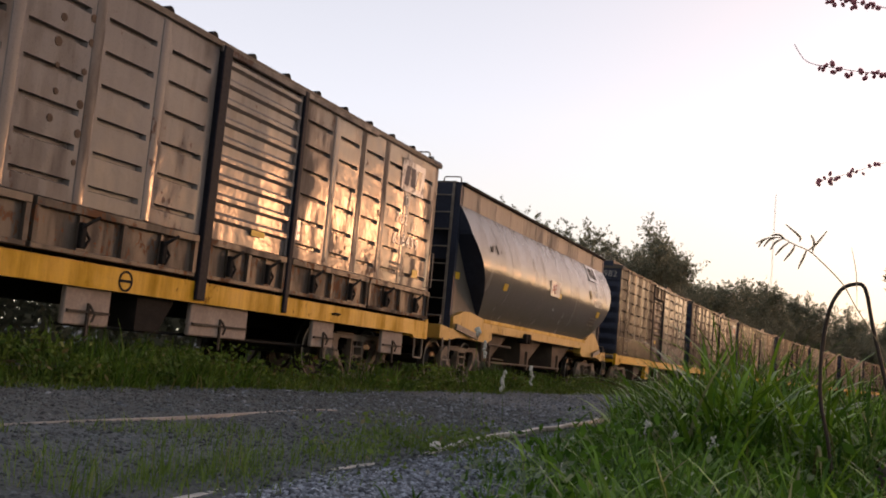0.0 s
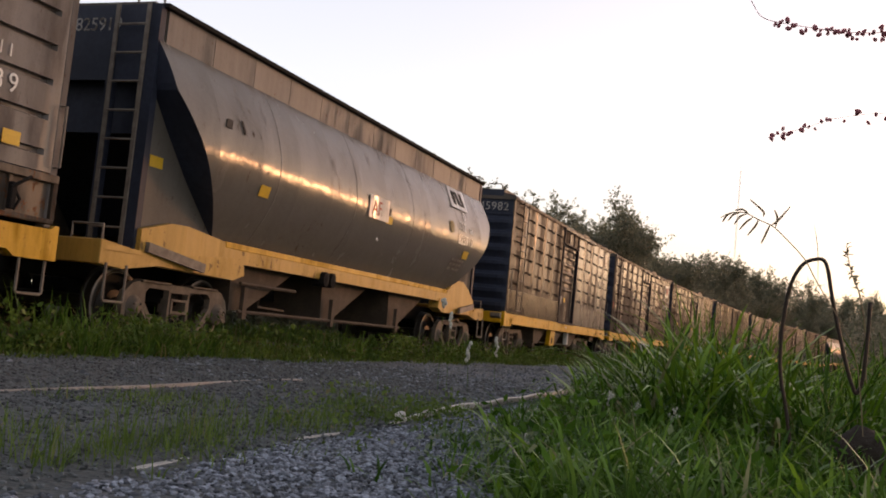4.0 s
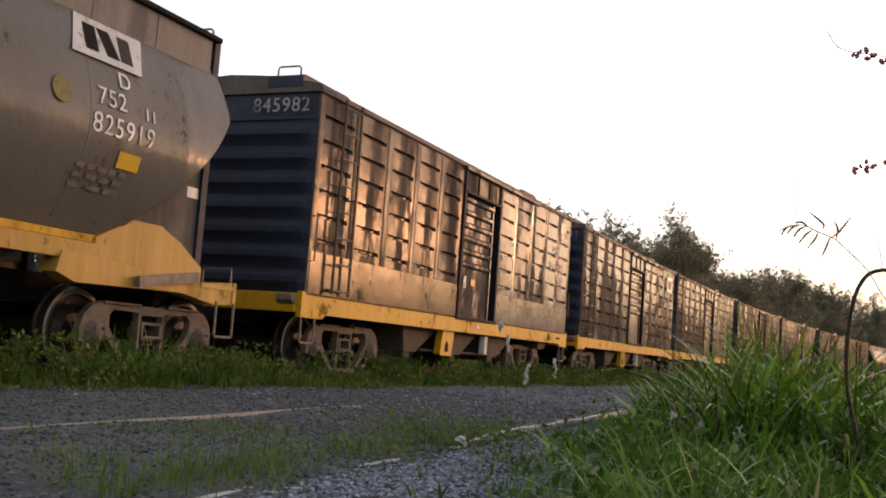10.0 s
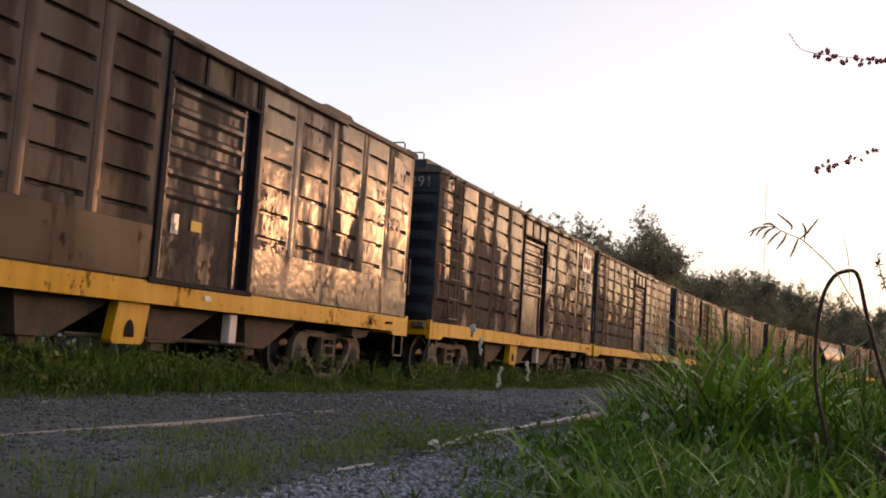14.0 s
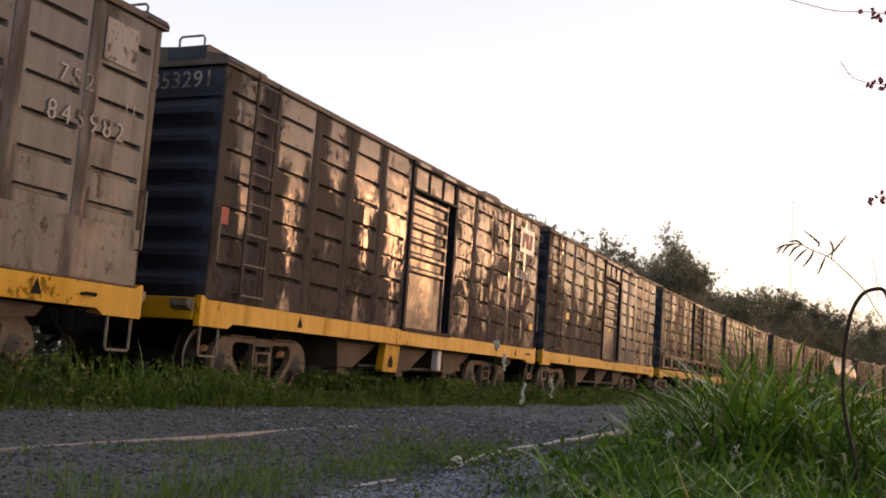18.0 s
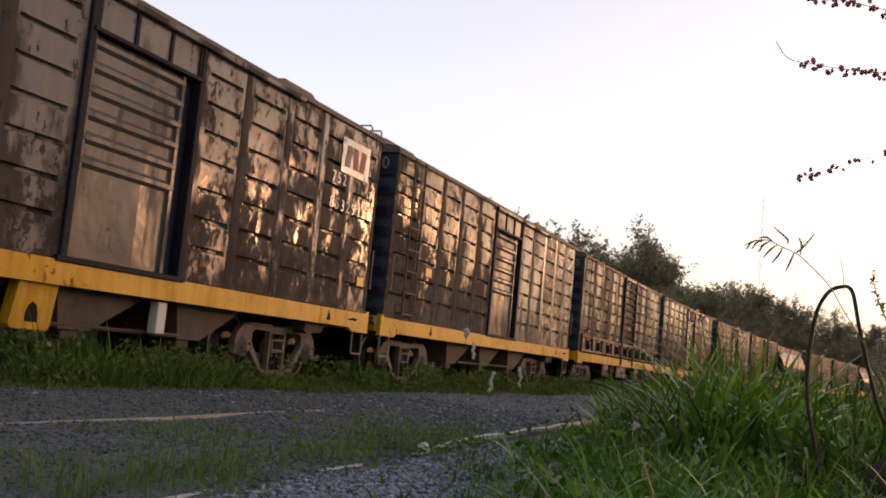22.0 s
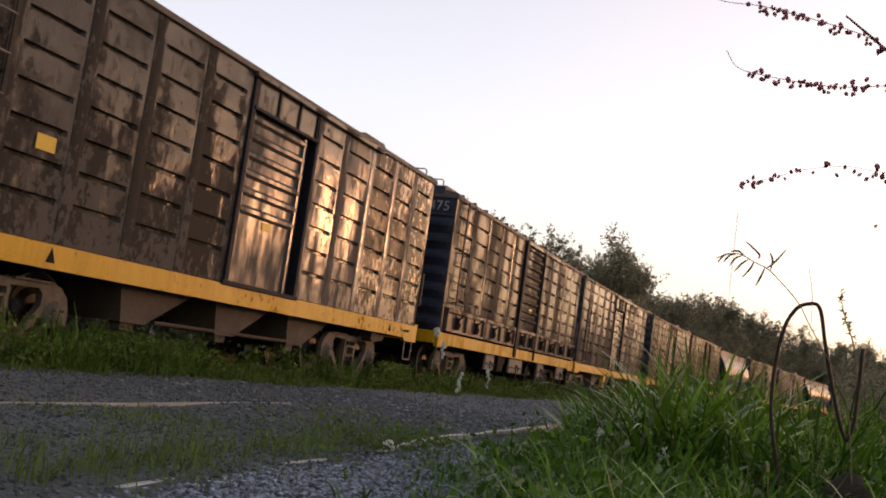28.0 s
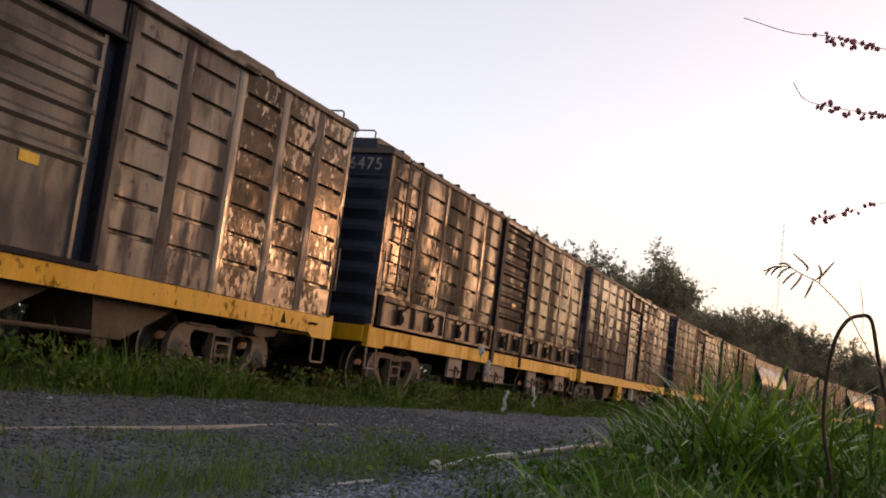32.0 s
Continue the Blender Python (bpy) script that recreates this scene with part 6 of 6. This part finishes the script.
# unseen growth, added so the gaps under the wagons stay dark
thicket("undergrowth", 40000, (-16, -12.5), (-4, 75), 3.0, (0.07, 0.16), M["leaf"], "dense dark undergrowth behind the railway")
thicket("far_undergrowth", 9000, (-19, -13), (75, 150), 4.0, (0.15, 0.3), M["leaf"], "dense dark undergrowth under the far trees", True)
# past the seen stretch, brush is added to dim the wagons' reflections
thicket("brush", 90000, (0.8, 60), (44, 62), 4.2, (0.05, 0.13), M["shrub"], "pale brush at the meadow's far side", cover=lambda x, y: (x / y > 0.02) & ((np.sin(x * 2.1) * np.sin(y * 0.8) > -0.55) | (x > 12)))
# woods added, mostly out of view, so far wagons reflect less bright sky
thicket("far_woods", 34000, (-9, 190), (182, 214), 13.0, (0.3, 0.65), M["shrub"], "pale woods on the horizon")
# unseen brush, added to keep the low horizon glow off the wagons
thicket("side_brush", 36000, (38, 56), (-10, 46), 4.4, (0.10, 0.22), M["shrub"], "pale brush along the meadow's other side")
# more unseen bushes, added where sky showed through beneath the wagons
thicket("near_undergrowth", 16000, (-15.5, -12.5), (-2, 30), 3.4, (0.07, 0.16), M["leaf"], "dense dark bushes behind the railway")
# leafy weeds in bushes along the verge
wx, wy = rs.uniform(-7.0, -5.95, 90), rs.uniform(4.5, 34, 90)
wy[:22], wx[:22] = rs.uniform(4.8, 9.5, 22), rs.uniform(-6.9, -6.05, 22)
wh = rs.uniform(0.12, 0.46, 90)
pick = rs.integers(0, 90, 11000)
wide = 0.08 + 0.35 * wh[pick]
v, f = leaf_quads(np.stack([wx[pick] + rs.normal(0, 1, 11000) * wide * 0.7, wy[pick] + rs.normal(0, 1, 11000) * wide, rs.random(11000) ** 0.8 * wh[pick]], 1), (0.014, 0.042), rs)
me = bpy.data.meshes.new("verge_weeds")
me.from_pydata(v, [], f)
me.materials.append(M["verge"])
tagged(new("verge_weeds", me), "bushy green weeds along the railway verge", "weeds", kind="stuff")
# broad-leaved weeds among the tall grass
rs = np.random.default_rng(77)
wx, wy = rs.uniform(-2.2, 2.4, 640), rs.uniform(3.1, 8.0, 640)
ok = wx / wy > -0.19 - 0.12 * (wy < 4.8)
wx, wy = wx[ok], wy[ok]
pick = rs.integers(0, len(wx), 8000)
pz = rs.random(8000) ** 0.8 * (0.10 + 0.34 * rs.random(len(wx)) * np.clip((wy - 2.6) / 2.0, 0.3, 1))[pick]
v, f = leaf_quads(np.stack([wx[pick] + rs.normal(0, 0.07, 8000), wy[pick] + rs.normal(0, 0.07, 8000), pz], 1), (0.012, 0.036), rs)
me = bpy.data.meshes.new("weeds")
me.from_pydata(v, [], f)
me.materials.append(M["herb"])
tagged(new("weeds", me), "leafy green weeds among tall grass", "weeds", kind="stuff")

# dark leafy weeds grown over the near rail
wx, wy = rs.normal(-2.0, 0.22, 60), rs.normal(5.2, 0.45, 60)
pick = rs.integers(0, 60, 900)
pz = rs.random(900) ** 0.8 * (0.05 + 0.12 * rs.random(60))[pick]
v, f = leaf_quads(np.stack([wx[pick] + rs.normal(0, 0.05, 900), wy[pick] + rs.normal(0, 0.05, 900), pz], 1), (0.008, 0.022), rs)
me = bpy.data.meshes.new("rail_weeds")
me.from_pydata(v, [], f)
me.materials.append(M["sparse"])
tagged(new("rail_weeds", me), "dark leafy weeds grown over the siding rail", "weeds", kind="stuff")

# low pale-leaved weeds at the gravel's edge
M["pale"] = leaf_material("pale_weed_leaf", (0.08, 0.12, 0.06), (0.24, 0.30, 0.2), (0.42, 0.42, 0.36), 0.3)
wx, wy = rs.uniform(-1.35, -0.55, 46), rs.uniform(3.2, 4.7, 46)
pick = rs.integers(0, 46, 1100)
pz = 0.01 + rs.random(1100) * 0.14
v, f = leaf_quads(np.stack([wx[pick] + rs.normal(0, 0.045, 1100), wy[pick] + rs.normal(0, 0.045, 1100), pz], 1), (0.006, 0.020), rs)
me = bpy.data.meshes.new("pale_weeds")
me.from_pydata(v, [], f)
me.materials.append(M["pale"])
tagged(new("pale_weeds", me), "low pale grey-green weeds at the gravel's edge", "weeds", kind="stuff")

# ---------------------------------------------------------------- small things in the foreground


def at(d, pts, dy=0.0):
    """Points given as slopes (across, up) from the eye, at the distance d."""
    return [(a * d, d + dy * i, 0.5 + b * d) for i, (a, b) in enumerate(pts)]


def smooth_line(pts, n=6):
    """Round off a polyline (Catmull-Rom)."""
    p = [Vector(q) for q in pts]
    p = [p[0] * 2 - p[1], *p, p[-1] * 2 - p[-2]]
    out = []
    for i in range(1, len(p) - 2):
        for k in range(n):
            t = k / n
            a, b, c, d = p[i - 1:i + 3]
            out.append(0.5 * (2 * b + (c - a) * t + (2 * a - 5 * b + 4 * c - d) * t * t + (3 * b - a - 3 * c + d) * t ** 3))
    out.append(p[-2])
    return out


bm = bmesh.new()
rod = at(4.6, [(-0.012, -0.109), (-0.023, -0.045), (-0.031, -0.008), (-0.0325, 0.031), (-0.0285, 0.073), (-0.0195, 0.095), (-0.0085, 0.102), (0.002, 0.099), (0.0095, 0.067), (0.0185, 0.031), (0.027, 0.001), (0.0335, -0.016), (0.0365, -0.016), (0.040, -0.002), (0.0415, 0.033), (0.042, 0.066)])
tube(bm, smooth_line(rod, 5), 0.0083, 8)
rod_ob = new("bent_rod", mesh_of("bent_rod", bm, M["hose"], True))
tagged(rod_ob, "dark rusty bent rod standing in tall grass", "metal rod")

# blossom branch hanging in from above
branch = tagged(new("blossom_branch"), "thin branch with rows of dark red buds", "branch")
D = 3.0
bm = bmesh.new()
tube(bm, smooth_line(at(D, [(-0.02, 0.40), (0.009, 0.375), (0.054, 0.334), (0.083, 0.317), (0.16, 0.285), (0.26, 0.20), (0.34, 0.05), (0.36, -0.168)]), 4), [0.0028 + 0.0003 * k for k in range(29)], 7)
part("stem", bm, M["twig"], branch, "dark main stem")
rs = random.Random(5)
bud_me = cached("bud", lambda b: bmesh.ops.create_icosphere(b, subdivisions=1, radius=1.0, matrix=Matrix.Diagonal((0.9, 0.7, 1.25, 1))), M["bud"], True)


def bud_twig(pts, r, first, count, gap=0.0):
    line = smooth_line(at(D, pts), 6)
    b = bmesh.new()
    tube(b, line, r, 5)
    tw = part("twig", b, M["twig"], branch, "thin budding twig")
    for _ in range(count):
        u = first + (1 - first) * rs.random()
        i = min(len(line) - 1, int(u * (len(line) - 1)))
        p = line[i] + Vector((rs.gauss(0, 0.010), rs.gauss(0, 0.012), rs.gauss(-0.004, 0.009)))
        s = rs.uniform(0.005, 0.0095)
        m = Matrix.Translation(p) @ Euler((rs.uniform(-1, 1), rs.uniform(-1, 1), rs.uniform(0, 6))).to_matrix().to_4x4() @ Matrix.Scale(s, 4)
        piece("bud", bud_me, tw, m)


bud_twig([(-0.128, 0.363), (-0.116, 0.346), (-0.093, 0.339), (-0.053, 0.332), (-0.019, 0.329), (0.013, 0.331), (0.054, 0.334)], 0.0011, 0.3, 70)
bud_twig([(-0.098, 0.229), (-0.07, 0.237), (-0.046, 0.246), (-0.008, 0.252), (0.017, 0.249), (0.038, 0.248), (0.061, 0.251), (0.087, 0.253), (0.14, 0.262), (0.22, 0.235)], 0.0007, 0.0, 60)
bud_twig([(0.03, 0.199), (0.046, 0.199), (0.071, 0.201), (0.12, 0.212), (0.27, 0.19)], 0.0006, 0.0, 18)
bud_twig([(-0.18, 0.43), (-0.135, 0.414), (-0.103, 0.410), (-0.071, 0.402), (-0.039, 0.393), (-0.006, 0.382), (0.02, 0.367), (0.045, 0.342)], 0.0012, 0.25, 60)

# seed-head grass
seed = tagged(new("seed_grass"), "tall grass stalk with a drooping seed head", "grass stalk")
D2 = 4.2
bm = bmesh.new()
stem = smooth_line(at(D2, [(0.05, -0.117), (0.035, 0.005), (0.02, 0.042), (0.008, 0.061), (-0.006, 0.083), (-0.018, 0.103), (-0.04, 0.125), (-0.049, 0.132), (-0.061, 0.137), (-0.074, 0.143), (-0.087, 0.142), (-0.096, 0.137)]), 4)
tube(bm, stem, 0.0022, 5)
part("stalk", bm, M["straw"], seed)


def spike(pts, r=0.0034):
    b = bmesh.new()
    line = smooth_line(at(D2, pts), 3)
    n = len(line)
    tube(b, line, [r * (0.35 + math.sin(math.pi * (k + 0.4) / n)) for k in range(n)], 5)
    part("spikelet", b, M["straw"], seed)


for pts in ([(-0.061, 0.137), (-0.063, 0.131), (-0.070, 0.121)], [(-0.057, 0.140), (-0.057, 0.145), (-0.070, 0.156)], [(-0.049, 0.132), (-0.043, 0.137), (-0.033, 0.151)], [(-0.045, 0.13), (-0.044, 0.14), (-0.047, 0.147)],
            [(-0.066, 0.139), (-0.072, 0.134), (-0.078, 0.126)], [(-0.072, 0.142), (-0.078, 0.139), (-0.083, 0.131)], [(-0.078, 0.143), (-0.084, 0.141), (-0.089, 0.134)], [(-0.084, 0.143), (-0.090, 0.140), (-0.094, 0.133)],
            [(-0.07, 0.142), (-0.076, 0.146), (-0.083, 0.145)], [(-0.05, 0.133), (-0.053, 0.124), (-0.057, 0.114)], [(-0.004, 0.08), (-0.006, 0.112), (-0.011, 0.136)]):
    spike(pts, 0.0034 if pts[0][0] < -0.02 else 0.0012)

# tall leafy weed stalk, and pale weeds beside the stump
weed = tagged(new("weed_stalk"), "tall dry weed stalk with small leaves", "weed")
line = smooth_line(at(6.0, [(0.046, -0.08), (0.040, 0.03), (0.0336, 0.068), (0.0296, 0.08), (0.0255, 0.0892), (0.0214, 0.1027), (0.0187, 0.1168)]), 5)
bm = bmesh.new()
tube(bm, line, [0.006 - 0.004 * k / (len(line) - 1) for k in range(len(line))], 5)
part("stalk", bm, M["straw"], weed)
leaf_me = cached("weed_leaf", lambda b: [quad(b, (0, 0, 0), (0.4, 0.22, 0.1), (1, 0, -0.1), (0.4, -0.22, 0.1))], M["shrub"])
for k in range(80):
    p = line[rs.randrange(len(line) // 5, len(line))]
    m = Matrix.Translation(p) @ Euler((rs.uniform(-0.6, 0.6), rs.uniform(-0.9, 0.5), rs.uniform(0, 6.28))).to_matrix().to_4x4() @ Matrix.Scale(rs.uniform(0.015, 0.045), 4)
    piece("leaf", leaf_me, weed, m)

# white flower spikes
blossom = cached("blossom", lambda b: bmesh.ops.create_icosphere(b, subdivisions=1, radius=1.0), M["petal"])


def flower(a, b, d, tall, n=9):
    f = tagged(new("wildflower"), "small white wildflower spike on a thin green stem", "wildflower", "white wildflowers")
    foot = Vector((a * d, d, 0.5 + b * d))
    q = bmesh.new()
    tube(q, [(foot.x + 0.02, foot.y, 0), (foot.x + 0.008, foot.y, foot.z * 0.6), foot + Vector((0, 0, tall))], 0.002, 5)
    part("stem", q, M["blade"], f)
    for k in range(n):
        s = rs.uniform(0.005, 0.010) * (2.0 if d > 8 else 1.0)
        p = foot + Vector((rs.gauss(0, 0.0013 * d), rs.gauss(0, 0.0013 * d), tall * k / n))
        piece("blossom", blossom, f, Matrix.Translation(p) @ Matrix.Diagonal((s, s, s * 1.2, 1)))


for a, b, d, tall in ((-0.197, -0.057, 5.2, 0.07), (-0.128, -0.068, 5.0, 0.06), (-0.234, -0.119, 3.9, 0.04), (-0.211, -0.119, 3.9, 0.05), (-0.219, -0.114, 4.0, 0.04), (-0.146, -0.126, 3.7, 0.05), (-0.164, -0.118, 3.9, 0.05), (-0.126, -0.098, 4.2, 0.05),
                      (0.008, -0.128, 3.6, 0.05), (-0.339, -0.026, 8.5, 0.17), (-0.310, -0.018, 8.7, 0.17), (-0.362, 0.006, 8.4, 0.14), (-0.372, 0.028, 8.4, 0.06), (-0.16, -0.06, 5.0, 0.05), (-0.18, -0.075, 4.6, 0.05),
                      (-0.188, -0.054, 4.5, 0.06), (-0.124, -0.06, 4.6, 0.05), (-0.269, -0.106, 3.8, 0.05), (-0.123, -0.103, 3.7, 0.04), (-0.16, -0.113, 3.6, 0.05), (-0.197, -0.135, 3.2, 0.04), (-0.225, -0.114, 3.6, 0.05), (-0.143, -0.122, 3.4, 0.05)):
    flower(a, b, d, tall)

# a pale stone, a dark stump, posts
bm = bmesh.new()
bmesh.ops.create_icosphere(bm, subdivisions=2, radius=1.0)
for v in bm.verts:
    v.co *= 1 + 0.25 * noise.noise(v.co * 1.7)
    v.co = Vector((v.co.x * 0.03, v.co.y * 0.045, v.co.z * 0.028))
st = new("pale_stone", mesh_of("pale_stone", bm, M["white_plate"]))
tagged(st, "single pale rounded stone lying on gravel", "stone")
st.location = (-2.08, 5.1, 0.03)
bm = bmesh.new()
bmesh.ops.create_icosphere(bm, subdivisions=3, radius=1.0)
for v in bm.verts:
    v.co *= 1 + 0.16 * noise.noise(v.co * 2.3) + 0.10 * noise.noise(v.co * 7)
    v.co = Vector((v.co.x * 0.116, v.co.y * 0.16, v.co.z * 0.13))
sp = new("tree_stump", mesh_of("tree_stump", bm, M["bark"], True))
tagged(sp, "dark weathered stump half hidden in grass", "stump")
sp.location = (0.186, 4.3, 0.165)


def post(x, y, top, r, label, arm=0.0):
    p = tagged(new("wooden_post"), label, "post", "posts in the meadow")
    b = bmesh.new()
    tube(b, [(0, 0, -0.05), (0.01, 0, top * 0.5), (0.0, 0, top)], [r, r * 0.95, r * 0.85], 9)
    part("shaft", b, M["bark"], p)
    if arm:
        b = bmesh.new()
        box(b, -arm * 0.3, arm, -0.03, 0.03, top - 0.07, top, 0.008)
        part("crossarm", b, M["bark"], p)
    p.location = (x, y, 0)


post(0.096 * 13, 13, 0.5 + 0.128 * 13, 0.036, "dark wooden post with a short crossarm", 0.16)
post(0.0705 * 12, 12, 0.5 + 0.088 * 12, 0.014, "thin dark stake in tall grass")
post(0.0775 * 12, 12, 0.5 + 0.121 * 12, 0.013, "thin dark stake in tall grass")
post(0.0835 * 12, 12.2, 0.5 + 0.094 * 12, 0.014, "thin dark stake in tall grass")

# slender radio mast far behind the trees
mast = tagged(new("radio_mast"), "slender pale lattice mast far away", "mast")
MY = 320.0
for dx, dy in ((-0.25, 0), (0.25, 0), (0, 0.4)):
    bm = bmesh.new()
    tube(bm, [(dx, dy, 0), (dx * 0.6, dy * 0.6, 0.186 * MY)], 0.035, 5)
    part("leg", bm, M["white_plate"], mast)
for k in range(30):
    bm = bmesh.new()
    z = 2 + k * 1.95
    tube(bm, [(-0.25, 0, z), (0.25, 0, z + 1), (0, 0.4, z + 1.6), (-0.25, 0, z + 1.95)], 0.018, 4)
    part("brace", bm, M["white_plate"], mast)
mast.location = (-0.0805 * MY, MY, 0)

# one long dry blade arching over the gravel's edge
dry = at(5.0, [(-0.190, -0.10), (-0.196, -0.045), (-0.208, -0.017), (-0.222, -0.010), (-0.236, -0.0085), (-0.256, -0.012)])
bm = bmesh.new()
line = smooth_line(dry, 4)
rows = [[bm.verts.new(p + Vector((0, 0, k * 0.011 * (1 - 0.9 * i / (len(line) - 1))))) for k in (-0.5, 0.5)] for i, p in enumerate(line)]
for u, v in zip(rows, rows[1:]):
    bm.faces.new((u[0], u[1], v[1], v[0]))
bmesh.ops.solidify(bm, geom=bm.faces[:], thickness=0.0015)
tagged(new("dry_blade", mesh_of("dry_blade", bm, M["straw"], True)), "long dry straw-coloured grass blade arching over gravel", "grass blade")


# ---------------------------------------------------------------- movement
def motions():
    travelled = [4.44, 6.63, 8.75, 10.83, 12.9, 14.88, 16.81, 18.76, 20.71, 22.64, 24.56, 26.53, 28.52, 30.45, 32.32, 34.14, 35.97,
                 37.88, 39.7, 41.53, 43.32, 45.02, 46.67, 48.31, 49.92, 51.43, 52.91, 54.34, 55.81, 57.22, 58.49, 59.7, 60.92]
    gone = lambda t: float(np.interp(t, range(33), travelled))
    for w, y in TRAIN:
        walk(w, [(t, on_track(y - gone(t))) for t in range(33)])
    # the near branch stirs in the wind: offsets in metres
    sway = ((0, 0.17, -0.09), (2, 0.17, -0.08), (4, 0.135, -0.03), (7, 0.26, -0.11), (8, 0.25, -0.10), (9, 0.21, -0.10), (12, 0.20, -0.08), (13, 0.165, -0.075), (16, 0.28, -0.13), (17.5, 0.285, -0.13), (18, 0.26, -0.13), (19, 0.16, -0.05),
            (20, 0.15, -0.045), (21, 0.15, -0.07), (22, 0.15, -0.07), (23, 0.16, -0.10), (24, 0.14, -0.08), (26.5, 0.11, -0.01), (27, 0, 0), (28, 0.06, -0.05), (29, 0.06, -0.045), (30, 0.08, -0.06), (31, 0.085, -0.09), (32, 0.135, -0.115))
    walk(branch, [(t, pose(x, 0, z)) for t, x, z in sway])
    steps = [k * 0.25 for k in range(129)]
    for w, e in WHEELS:
        walk(w, [(t, pose(0, e, AXLE, math.degrees(gone(t) / WHEEL) % 360)) for t in steps])


motions()
